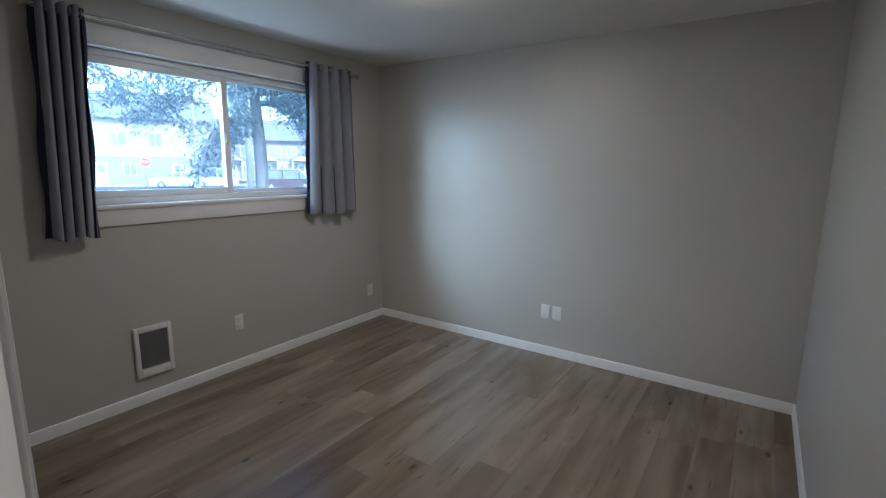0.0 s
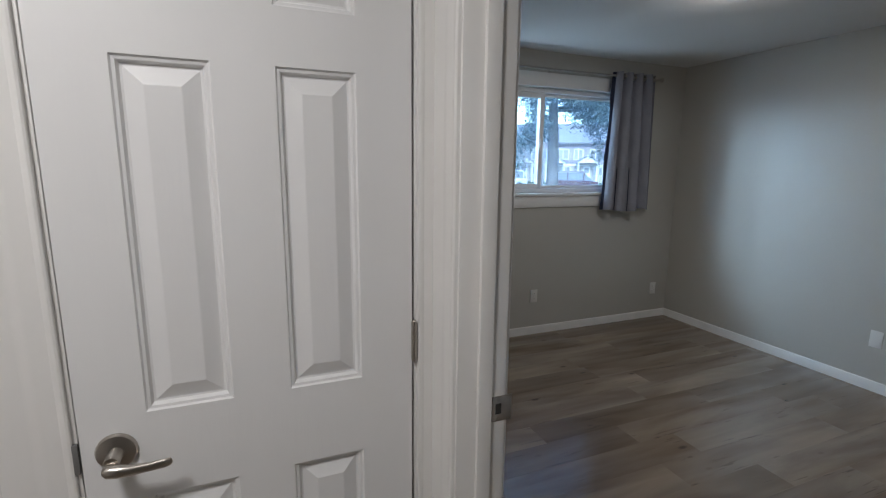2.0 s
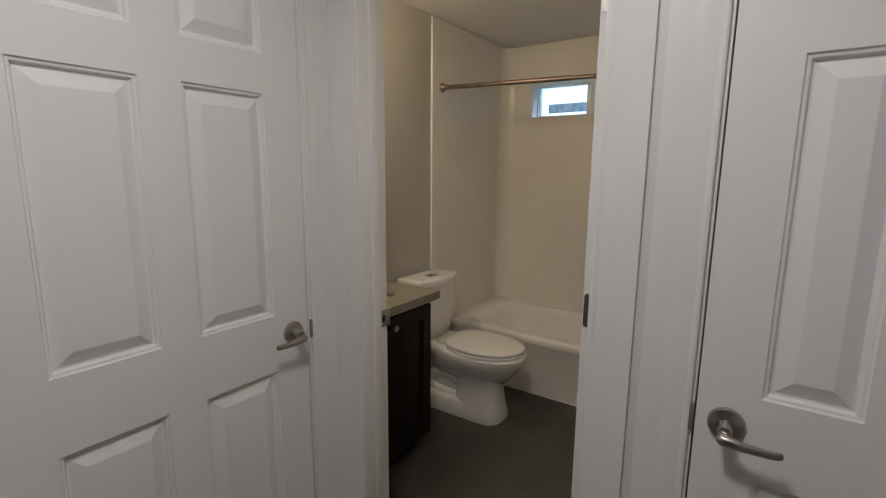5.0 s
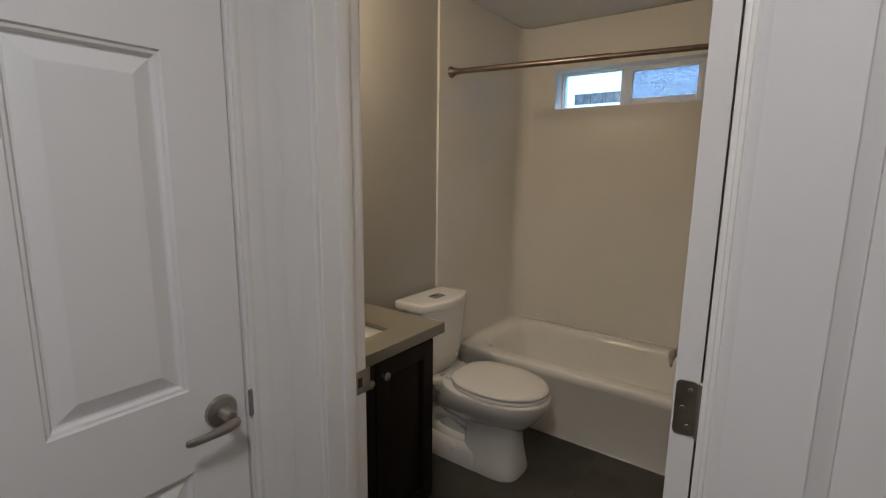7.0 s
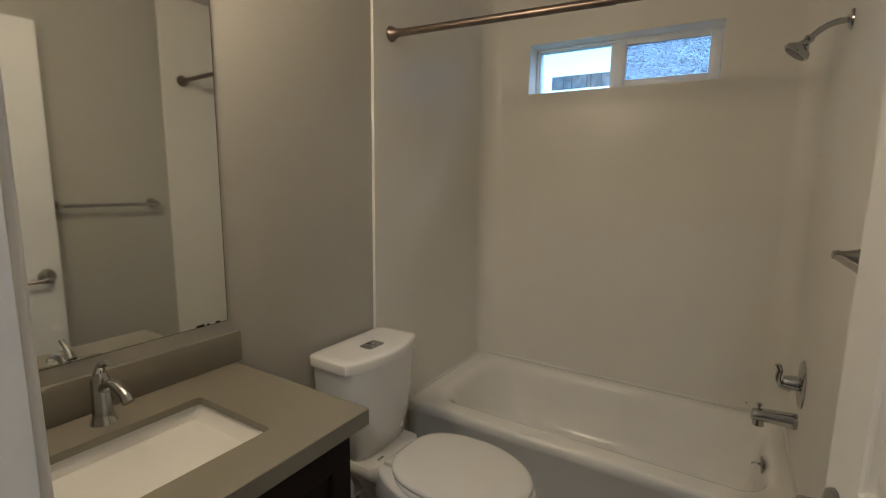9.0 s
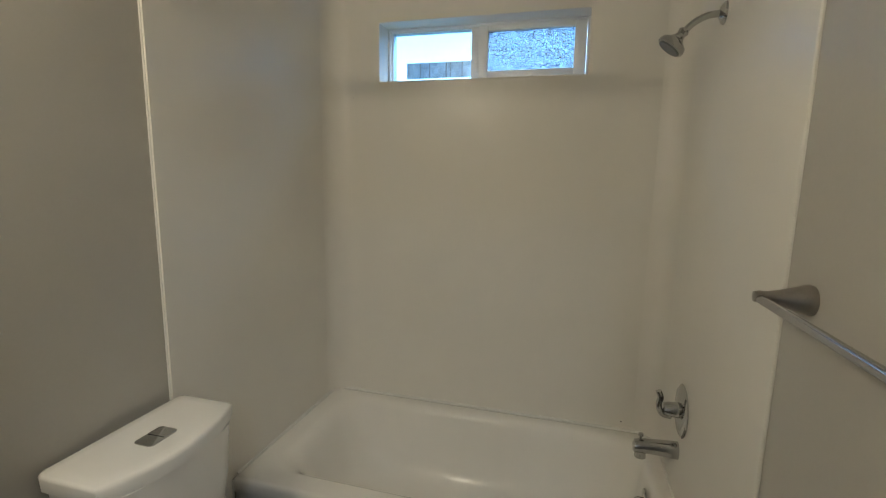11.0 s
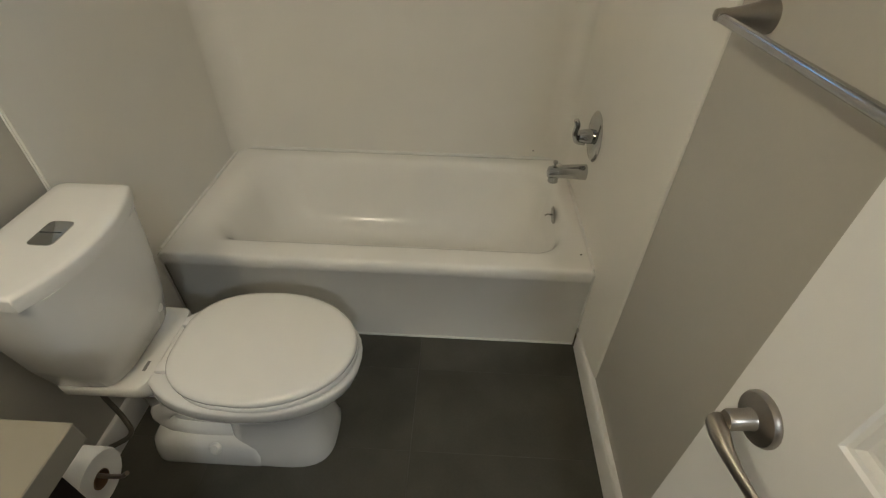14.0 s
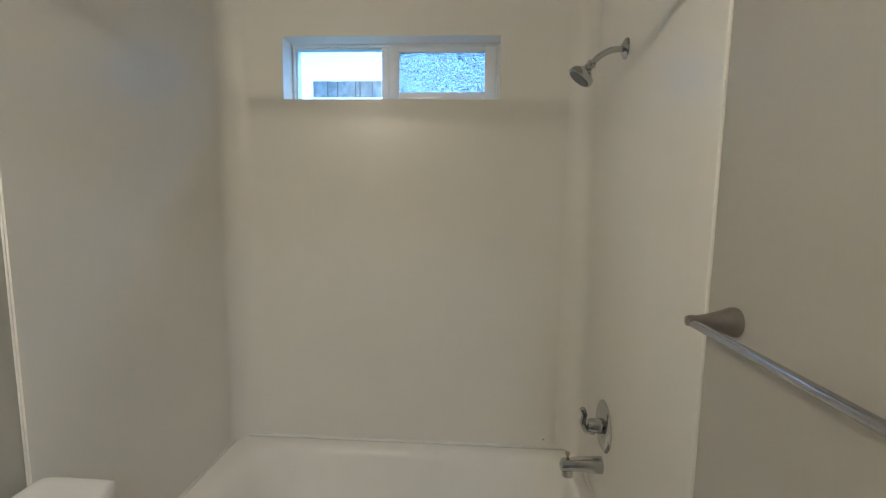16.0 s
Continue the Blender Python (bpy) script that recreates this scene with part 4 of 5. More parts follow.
# ---- windows ----
def ring_frame(x0, x1, z0, z1, w, y0, y1, bev=0.002):
    """A frame of the width w, or of four widths: left, right, bottom, top."""
    a, b, c, d = w if isinstance(w, tuple) else (w, w, w, w)
    bm = bmesh.new()
    for q in ((x0, x0 + a, z0, z1), (x1 - b, x1, z0, z1), (x0 + a, x1 - b, z0, z0 + c), (x0 + a, x1 - b, z1 - d, z1)):
        box(q[0], y0, q[2], q[1], y1, q[3], min(bev, a / 3, b / 3, c / 3, d / 3), bm)
    return bm


def pane(name, x0, x1, z0, z1, y, mat, parent, label):
    ob = part(name, box(x0, y - 0.002, z0, x1, y + 0.002, z1), mat, parent, label, smooth=0)
    ob.visible_shadow = False
    return ob


def bathroom_window():
    ob = thing("window_1", (-1.7, 3.1, 1.83), "small white vinyl slider, one clear and one pebbled pane", "window", kind="structure")
    part("window_frame", ring_frame(-2.139, -1.261, 1.831, 2.079, 0.0125, 3.065, 3.150), VINYL, ob)
    liner = bmesh.new()
    for a in ((-2.1398, -2.136, 1.8304, 2.0796), (-1.264, -1.2602, 1.8304, 2.0796), (-2.136, -1.264, 1.8304, 1.834), (-2.136, -1.264, 2.076, 2.0796)):
        box(a[0], 2.9655, a[2], a[1], 3.0645, a[3], 0, liner)
    part("reveal_liner", liner, SURROUND, ob, smooth=0)
    s1 = part("sash", ring_frame(-2.127, -1.722, 1.8435, 2.0665, (0.006, 0.034, 0.010, 0.004), 3.086, 3.104, 0.001), VINYL, ob)
    pane("pane", -2.121, -1.756, 1.8535, 2.0625, 3.095, GLASS, s1, "clear glass pane")
    s2 = part("sash", ring_frame(-1.7215, -1.2745, 1.8435, 2.0665, (0.0415, 0.0475, 0.038, 0.022), 3.068, 3.100), VINYL, ob)
    pane("pane", -1.680, -1.322, 1.8815, 2.0445, 3.088, FROST, s2, "pebbled privacy glass pane")
    lab = part("vent_strip", box(-2.077, 3.150, 1.877, -1.770, 3.158, 1.947, 0.001), material("grey_vent_strip", (0.50, 0.53, 0.57), 0.6, tone=0.25, scale=25), ob, "grey vent strip outside the clear pane")
    for x in (-2.01, -1.965, -1.885, -1.865, -1.81):
        part("vent_rib", box(x - 0.003, 3.147, 1.880, x + 0.003, 3.1495, 1.944), HEATER_GREY, lab)


bathroom_window()


def bedroom_window():
    ob = thing("window_2", (1.9, 3.05, 1.235), "wide white vinyl sliding window with painted casing", "window", kind="structure")
    part("window_frame", ring_frame(1.001, 2.799, 1.236, 2.089, 0.035, 3.035, 3.130), VINYL, ob)
    s1 = part("sash", ring_frame(1.036, 1.945, 1.272, 2.053, 0.042, 3.045, 3.078), VINYL, ob)
    pane("pane", 1.078, 1.903, 1.314, 2.011, 3.062, GLASS, s1, "clear glass pane")
    s2 = part("sash", ring_frame(1.918, 2.764, 1.272, 2.053, 0.024, 3.086, 3.115), VINYL, ob)
    pane("pane", 1.942, 2.740, 1.296, 2.029, 3.100, GLASS, s2, "clear glass pane")
    part("latch", box(1.912, 3.036, 1.62, 1.932, 3.046, 1.68, 0.003), VINYL, s1)
    part("window_sill", box(0.930, 2.955, 1.212, 2.870, 3.036, 1.2355, 0.004), TRIM, ob, "white painted stool")
    part("casing_bottom", box(0.93, 2.969, 1.118, 2.87, 2.985, 1.211, 0.002), TRIM, ob)
    part("casing_top", box(0.91, 2.969, 2.091, 2.89, 2.985, 2.200, 0.002), TRIM, ob)
    part("casing_side", box(0.91, 2.969, 1.2365, 1.0, 2.985, 2.0905, 0.002), TRIM, ob)
    part("casing_side", box(2.80, 2.969, 1.2365, 2.89, 2.985, 2.0905, 0.002), TRIM, ob)


bedroom_window()


# ---- bedroom things ----
def curtain(x0, x1, x0b, x1b, folds, seed, edges, lead=0.022):
    rnd = random.Random(seed)
    ob = thing("curtain", ((x0 + x1) / 2, 2.895, 1.08), "grey grommet curtain with dark blue lining, drawn aside", "curtain", "window curtains")
    n, rows = folds * 14, 26
    ph = [rnd.uniform(0, 6.28) for _ in range(4)]

    def point(i, j, off):
        u, v = i / n, j / rows
        a, b = x0 + (x0b - x0) * v, x1 + (x1b - x1) * v
        amp = 0.036 + 0.012 * math.sin(3 * u * math.pi + ph[0]) * v
        w = math.sin(2 * math.pi * folds * u + 0.5 * v * math.sin(5 * u + ph[1]))
        y = 2.895 - amp * w - off + 0.012 * v * math.sin(7 * u + ph[2])
        x = a + (b - a) * u + 0.012 * math.sin(4 * math.pi * folds * u + ph[3]) * (0.5 + 0.5 * v)
        z = 2.245 + (1.08 - 2.245) * v + (0.012 * math.sin(9 * u + ph[2]) if j == rows else 0)
        return (x, y, z)

    for name, off, mat, lab in (("cloth", 0.002, CLOTH, "grey woven cloth"), ("lining", -0.002, LINING, "dark blue lining")):
        bm = bmesh.new()
        g = [[[bm.verts.new(point(i, j, off + d)) for i in range(n + 1)] for j in range(rows + 1)] for d in (-0.0008, 0.0008)]
        for j in range(rows):
            for i in range(n):
                bm.faces.new((g[1][j][i], g[1][j][i + 1], g[1][j + 1][i + 1], g[1][j + 1][i]))
                bm.faces.new((g[0][j][i], g[0][j + 1][i], g[0][j + 1][i + 1], g[0][j][i + 1]))
        for j in range(rows):
            for i in (0, n):
                bm.faces.new((g[0][j][i], g[1][j][i], g[1][j + 1][i], g[0][j + 1][i]))
        for i in range(n):
            for j in (0, rows):
                bm.faces.new((g[0][j][i], g[0][j][i + 1], g[1][j][i + 1], g[1][j][i]))
        part(name, bm, mat, ob, lab, smooth=70)
    for edge in edges:
        rings = []
        for j in range(rows + 1):
            x, y, z = point(n if edge > 0 else 0, j, -0.004)
            w = lead * (0.8 + 0.3 * math.sin(j * 0.5))
            rings.append([(x - edge * 0.01, y + 0.004, z), (x + edge * w, y + 0.016, z), (x + edge * w, y + 0.018, z), (x - edge * 0.01, y + 0.006, z)])
        part("turned_edge", loft(rings), LINING, ob, "dark blue lining", smooth=60)
    for k in range(folds * 2):
        u = (k + 0.5) / (folds * 2)
        x = x0 + (x1 - x0) * u
        rings = []
        for a in range(18):
            t = 2 * math.pi * a / 18
            rings.append([(x + 0.005 * math.cos(q), 2.895 + (0.021 + 0.005 * math.sin(q)) * math.cos(t), 2.212 + (0.021 + 0.005 * math.sin(q)) * math.sin(t)) for q in (2 * math.pi * c / 8 for c in range(8))])
        rings.append(rings[0])
        part("grommet", loft(rings, caps=False), NICKEL, ob)


curtain(0.905, 1.095, 0.860, 1.050, 4, 3, (1, -1))
curtain(2.545, 2.975, 2.515, 3.035, 4, 8, (-1,))


def rod():
    ob = thing("curtain_rod", (1.92, 2.895, 2.212), "slim brushed nickel curtain rod on brackets", "curtain rod")
    part("rod", tube([(0.88, 2.895, 2.214), (1.9, 2.895, 2.211), (3.02, 2.895, 2.212)], 0.0085, 14), NICKEL, ob)
    for x, s in ((0.88, -1), (3.02, 1)):
        m = Matrix.Translation((x, 2.895, 2.213)) @ Matrix.Rotation(radians(90 * s), 4, "Y")
        part("finial", lathe([(0, -0.004), (0.012, -0.004), (0.012, 0.006), (0.008, 0.010), (0.017, 0.020), (0.020, 0.030), (0.016, 0.040), (0, 0.044)], m, 20), NICKEL, ob)
    for x in (0.895, 1.93, 2.99):
        part("bracket", tube([(x, 2.984, 2.222), (x, 2.94, 2.218), (x, 2.895, 2.200)], 0.005, 8), NICKEL, ob)
        part("bracket_plate", box(x - 0.010, 2.979, 2.203, x + 0.010, 2.985, 2.243, 0.002), NICKEL, ob)


rod()


def heater():
    ob = thing("wall_heater", (1.30, 2.985, 0.18), "white wall heater with a dark louvred grille", "heater")
    x0, x1, z0, z1 = 1.193, 1.410, 0.172, 0.489
    bm = bmesh.new()
    for a in ((x0, x0 + 0.026, z0, z1), (x1 - 0.026, x1, z0, z1), (x0 + 0.026, x1 - 0.026, z0, z0 + 0.052), (x0 + 0.026, x1 - 0.026, z1 - 0.034, z1)):
        box(a[0], 2.960, a[2], a[1], 2.985, a[3], 0.005, bm)
    part("cover", bm, PLASTIC, ob)
    part("inside", box(x0 + 0.026, 2.980, z0 + 0.052, x1 - 0.026, 2.984, z1 - 0.034), HEATER_DARK, ob)
    for k in range(20):
        z = z0 + 0.058 + k * 0.0115
        slat = bmesh.new()
        loft([[(x, 2.966, z), (x, 2.966, z + 0.004), (x, 2.978, z + 0.009), (x, 2.978, z + 0.006)] for x in (x0 + 0.0262, x1 - 0.0262)], bm=slat)
        part("slat", slat, HEATER_GREY, ob, smooth=0)
    part("thermostat_knob", lathe([(0, 0), (0.010, 0), (0.009, 0.010), (0, 0.011)], Matrix.Translation((x1 - 0.05, 2.960, z0 + 0.026)) @ Matrix.Rotation(radians(90), 4, "X"), 18), PLASTIC, ob)


heater()


def outlet(axis, at, side, u, z, kind="outlet"):
    def b(s0, d0, z0, s1, d1, z1, bev=0.0):
        lo, hi = sorted((at + side * d0, at + side * d1))
        return box(lo, s0, z0, hi, s1, z1, bev) if axis == "x" else box(s0, lo, z0, s1, hi, z1, bev)
    base = (at, u, z - 0.057) if axis == "x" else (u, at, z - 0.057)
    ob = thing("wall_outlet" if kind == "outlet" else "wall_plate", base, "white duplex outlet on the wall" if kind == "outlet" else "white blank cover plate on the wall", "outlet" if kind == "outlet" else "wall plate")
    part("cover_plate", b(u - 0.035, 0, z - 0.057, u + 0.035, 0.006, z + 0.057, 0.0025), PLASTIC, ob)
    if kind == "outlet":
        for dz in (-0.021, 0.021):
            s = part("socket", b(u - 0.0165, 0.0055, z + dz - 0.0135, u + 0.0165, 0.0078, z + dz + 0.0135, 0.001), PLASTIC, ob)
            for du in (-0.0065, 0.0065):
                part("slot", b(u + du - 0.001, 0.0076, z + dz - 0.002, u + du + 0.001, 0.0081, z + dz + 0.006), DARK, s)
        part("screw", b(u - 0.0025, 0.0055, z - 0.0025, u + 0.0025, 0.0068, z + 0.0025), NICKEL, ob)
    else:
        for dz in (-0.03, 0.03):
            part("screw", b(u - 0.0025, 0.0055, z + dz - 0.0025, u + 0.0025, 0.0068, z + dz + 0.0025), PLASTIC, ob)


outlet("y", 2.985, -1, 1.880, 0.345)
outlet("y", 2.985, -1, 3.250, 0.292)
outlet("x", 3.43, -1, 1.272, 0.353, "plate")
outlet("x", 3.43, -1, 1.178, 0.352)


def ceiling_lamp(x, y, label):
    ob = thing("ceiling_light", (x, y, 2.365), label, "ceiling light")
    part("ring", lathe([(0.0, 0), (0.148, 0), (0.148, -0.016), (0.143, -0.023), (0.134, -0.025), (0.134, -0.016), (0, -0.016)], pose(x, y, 2.365), 40), PLASTIC, ob)
    d = part("diffuser", lathe([(0, -0.0165), (0.1335, -0.0165), (0.1335, -0.023), (0.12, -0.029), (0.07, -0.032), (0, -0.033)], pose(x, y, 2.365), 40), LED, ob, "lit white diffuser")
    d.visible_shadow = False


ceiling_lamp(1.98, 1.42, "round flush white LED bedroom ceiling light, switched on")
ceiling_lamp(-0.88, -0.30, "round flush white LED hall ceiling light, switched on")


def ceiling_vent():
    ob = thing("ceiling_vent", (-1.62, 1.92, 2.365), "white square bathroom exhaust vent in the ceiling", "vent")
    part("vent_frame", ring_frame_flat(-1.76, -1.48, 1.78, 2.06, 0.03, 2.347, 2.365), PLASTIC, ob)
    part("vent_inside", box(-1.73, 1.81, 2.358, -1.51, 2.03, 2.364), HEATER_DARK, ob)
    for k in range(9):
        part("slat", box(-1.73, 1.818 + k * 0.024, 2.348, -1.51, 1.830 + k * 0.024, 2.353), PLASTIC, ob, smooth=0)


def ring_frame_flat(x0, x1, y0, y1, w, z0, z1):
    bm = bmesh.new()
    for a in ((x0, x0 + w, y0, y1), (x1 - w, x1, y0, y1), (x0 + w, x1 - w, y0, y0 + w), (x0 + w, x1 - w, y1 - w, y1)):
        box(a[0], a[2], z0, a[1], a[3], z1, 0.003, bm)
    return bm


ceiling_vent()


# ---- outside ----
ASPHALT = material("asphalt", (0.055, 0.055, 0.058), 0.85, tone=0.15, scale=0.4, grain=0.3, grain_scale=40)
CONCRETE = material("concrete", (0.36, 0.35, 0.33), 0.85, tone=0.1, scale=1.0, grain=0.15, grain_scale=60)
GRASS = material("winter_grass", (0.07, 0.095, 0.035), 0.95, tone=0.3, scale=0.6, grain=0.4, grain_scale=25)
SIDING_A = material("lavender_grey_siding", (0.215, 0.190, 0.225), 0.8, tone=0.05, scale=0.5, grain=0.1, grain_scale=8, stretch=(0.2, 0.2, 4))
SIDING_B = material("cream_siding", (0.30, 0.275, 0.26), 0.8, tone=0.05, scale=0.5, grain=0.1, grain_scale=8, stretch=(0.2, 0.2, 4))
SIDING_C = material("brown_siding", (0.26, 0.19, 0.15), 0.8, tone=0.08, scale=0.5, grain=0.1, grain_scale=8, stretch=(0.2, 0.2, 4))
ROOF = material("grey_shingle", (0.19, 0.19, 0.21), 0.9, tone=0.2, scale=1.5, grain=0.3, grain_scale=14)
HOUSE_TRIM = material("house_white_trim", (0.50, 0.50, 0.50), 0.6)
HOUSE_GLASS = material("dark_house_glass", (0.16, 0.18, 0.21), 0.08)
BARK = material("cedar_bark", (0.15, 0.14, 0.14), 0.95, tone=0.3, scale=3, grain=0.4, grain_scale=30, stretch=(1, 1, 0.15), bump=0.8, bump_scale=30)
FROND = material("cedar_fronds", (0.085, 0.120, 0.118), 0.7, tone=0.3, scale=2.0, grain=0.3, grain_scale=20)
TYRE = material("tyre_rubber", (0.02, 0.02, 0.02), 0.8)
POLE = material("weathered_pole_wood", (0.30, 0.27, 0.24), 0.9, tone=0.15, scale=4, stretch=(1, 1, 0.1))
GROUND_Z = -0.75


def street(d, s, z=0.0, turn=0.0):
    """A pose d metres down the view over the street and s metres to its right, turned with the street."""
    a = radians(60)
    return pose(math.cos(a) * d + math.sin(a) * s, math.sin(a) * d - math.cos(a) * s, GROUND_Z + z, 0, 0, -30 + turn)


def ground():
    bm = bmesh.new()
    r = 2500
    vs = [bm.verts.new((r * math.cos(a), r * math.sin(a), GROUND_Z - 0.02)) for a in (2 * math.pi * k / 48 for k in range(48))]
    bm.faces.new(vs)
    solid("ground", bm, GRASS, "winter grass around the buildings", "ground", smooth=0)
    for name, d0, d1, z0, z1, mat, label in (("road", 20, 53, -0.018, 0.0, ASPHALT, "grey asphalt street"), ("pavement", 18.2, 20, -0.018, 0.13, CONCRETE, "concrete pavement with a kerb"), ("pavement", 53, 55.2, -0.018, 0.13, CONCRETE, "concrete pavement with a kerb")):
        ob = solid(name, box(-80, d0, z0, 80, d1, z1), mat, label, name, smooth=0)
        ob.matrix_basis = street(0, 0)


ground()


def gabled_entrance(ob, x):
    part("porch_roof", loft([[(x - 1.5, y, 2.7), (x, y, 3.6), (x + 1.5, y, 2.7), (x + 1.5, y, 2.9), (x, y, 3.82), (x - 1.5, y, 2.9)] for y in (-1.6, 0.0)]), ROOF, ob, smooth=0, local=True)
    part("porch_gable", loft([[(x - 1.35, y, 2.7), (x + 1.35, y, 2.7), (x, y, 3.9)] for y in (-1.45, -1.35)]), HOUSE_TRIM, ob, smooth=0, local=True)
    for dx in (-1.25, 1.25):
        part("porch_post", box(x + dx - 0.09, -1.5, 0, x + dx + 0.09, -1.32, 2.7), HOUSE_TRIM, ob, smooth=0, local=True)


def town_house(d, s, turn, w, depth, h, upper, lower, label, bays, porch=True):
    ob = thing("town_house", (0, 0, 0), label, "house", "houses across the street")
    part("wall", box(-w / 2, 0, 0, w / 2, depth, h * 0.45), lower, ob, smooth=0, local=True)
    part("wall", box(-w / 2 - 0.05, -0.05, h * 0.45, w / 2 + 0.05, depth, h), upper, ob, smooth=0, local=True)
    part("band", box(-w / 2 - 0.09, -0.09, h * 0.45 - 0.12, w / 2 + 0.09, 0.0, h * 0.45 + 0.12), HOUSE_TRIM, ob, local=True)
    rise = depth * 0.32
    part("roof", loft([[(x, -0.7, h - 0.05), (x, depth / 2, h + rise), (x, depth + 0.7, h - 0.05), (x, depth + 0.7, h + 0.15), (x, depth / 2, h + rise + 0.2), (x, -0.7, h + 0.15)] for x in (-w / 2 - 0.5, w / 2 + 0.5)]), ROOF, ob, smooth=0, local=True)
    step = w / bays
    for k in range(bays):
        x = -w / 2 + step * (k + 0.5)
        if porch:
            gabled_entrance(ob, x)
        door_ob = part("door", box(x - 0.5, -0.06, 0.15, x + 0.5, 0.0, 2.25), HOUSE_TRIM, ob, smooth=0, local=True)
        part("pane", box(x - 0.3, -0.075, 1.3, x + 0.3, -0.06, 2.0), HOUSE_GLASS, door_ob, smooth=0, local=True)
        for wx, wz, ww, wh in ((x - step * 0.28, h * 0.58, 1.3, 1.5), (x + step * 0.24, h * 0.58, 1.6, 1.5), (x + step * 0.36, 0.9, 1.2, 1.3)):
            fr = bmesh.new()
            for a in ((-ww / 2, -ww / 2 + 0.1, 0, wh), (ww / 2 - 0.1, ww / 2, 0, wh), (-ww / 2, ww / 2, 0, 0.1), (-ww / 2, ww / 2, wh - 0.1, wh), (-0.04, 0.04, 0, wh)):
                box(wx + a[0], -0.13, wz + a[2], wx + a[1], -0.02, wz + a[3], 0, fr)
            win = part("window", fr, HOUSE_TRIM, ob, smooth=0, local=True)
            part("pane", box(wx - ww / 2 + 0.1, -0.09, wz + 0.1, wx + ww / 2 - 0.1, -0.07, wz + wh - 0.1), HOUSE_GLASS, win, smooth=0, local=True)
    ob.matrix_basis = street(d, s, 0, turn)
    return ob


town_house(57, -10.2, 6, 20, 9, 6.6, SIDING_B, SIDING_A, "pale two-storey townhouse with lavender lower walls", 3, False)
town_house(69, 6.5, -4, 22, 9, 5.4, SIDING_A, SIDING_B, "lavender townhouse row with white gabled porches", 5)
town_house(66, 27, -8, 14, 9, 8.5, SIDING_C, SIDING_B, "brown and cream townhouse with white trim", 2)
town_house(88, -34, 0, 22, 10, 9.0, SIDING_A, SIDING_B, "tall grey townhouse farther down the street", 3)


def car(d, s, turn, paint, label, van):
    ob = thing("parked_car", (0, 0, 0), label, "car", "parked cars")
    top = 1.75 if van else 1.45
    def section(x, half, zb, zt, r=0.08):
        return [(x, -half, zb), (x, -half, zt - r), (x, -half + r, zt), (x, half - r, zt), (x, half, zt - r), (x, half, zb)]
    part("body", loft([section(x, hw, 0.28, zt) for x, hw, zt in ((-2.3, 0.70, 0.62), (-2.22, 0.84, 0.86), (-1.4, 0.89, 0.96), (0.0, 0.90, 0.98), (1.5, 0.89, 1.0), (2.2, 0.85, 0.95), (2.3, 0.75, 0.7))]), paint, ob, smooth=40, local=True)
    roof0, roof1 = (-1.0, 1.9) if van else (-0.5, 1.1)
    cab = part("cabin", loft([section(x, hw, 0.95, zt) for x, hw, zt in ((roof0 - 0.75, 0.80, 1.0), (roof0, 0.68, top - 0.05), ((roof0 + roof1) / 2, 0.68, top), (roof1, 0.68, top - 0.05), (roof1 + (0.25 if van else 0.7), 0.78, 1.0))]), HOUSE_GLASS, ob, smooth=40, local=True)
    part("roof_panel", box(roof0 + 0.05, -0.66, top - 0.06, roof1 - 0.05, 0.66, top + 0.015, 0.02), paint, cab, local=True)
    for x in (roof0 + 0.02, (roof0 + roof1) / 2, roof1 - 0.02):
        for y in (-0.72, 0.72):
            part("pillar", box(x - 0.05, y - 0.045, 0.95, x + 0.05, y + 0.045, top - 0.04, 0.01), paint, cab, local=True)
    for x in (-1.4, 1.4):
        for y in (-0.86, 0.86):
            m = Matrix.Translation((x, y, 0.32)) @ Matrix.Rotation(radians(90), 4, "X")
            wheel = part("wheel", lathe([(0, -0.1), (0.29, -0.1), (0.32, -0.07), (0.32, 0.07), (0.29, 0.1), (0, 0.1)], m, 20), TYRE, ob, local=True)
            part("rim", lathe([(0, -0.105), (0.2, -0.105), (0.2, 0.105), (0, 0.105)], m, 16), CHROME, wheel, local=True)
    for y in (-0.62, 0.62):
        part("headlight", box(-2.30, y - 0.14, 0.62, -2.2, y + 0.14, 0.76, 0.02), HOUSE_TRIM, ob, local=True)
        part("tail_light", box(2.22, y - 0.12, 0.68, 2.31, y + 0.12, 0.85, 0.02), material("red_lens", (0.35, 0.02, 0.02), 0.3), ob, local=True)
    ob.matrix_basis = street(d, s, 0, turn)


WHITE_CAR = material("white_car_paint", (0.70, 0.70, 0.70), 0.25, coat=0.5)
SILVER_CAR = material("silver_car_paint", (0.45, 0.46, 0.48), 0.3, 0.3, coat=0.5)
MAROON_CAR = material("maroon_car_paint", (0.055, 0.022, 0.03), 0.25, coat=0.5)
car(50.2, -3.1, 0, WHITE_CAR, "white sedan parked along the street", False)
car(49.0, -0.5, 14, SILVER_CAR, "silver sport utility vehicle parked along the street", True)
car(44.0, 5.7, 178, MAROON_CAR, "maroon minivan parked across the street", True)


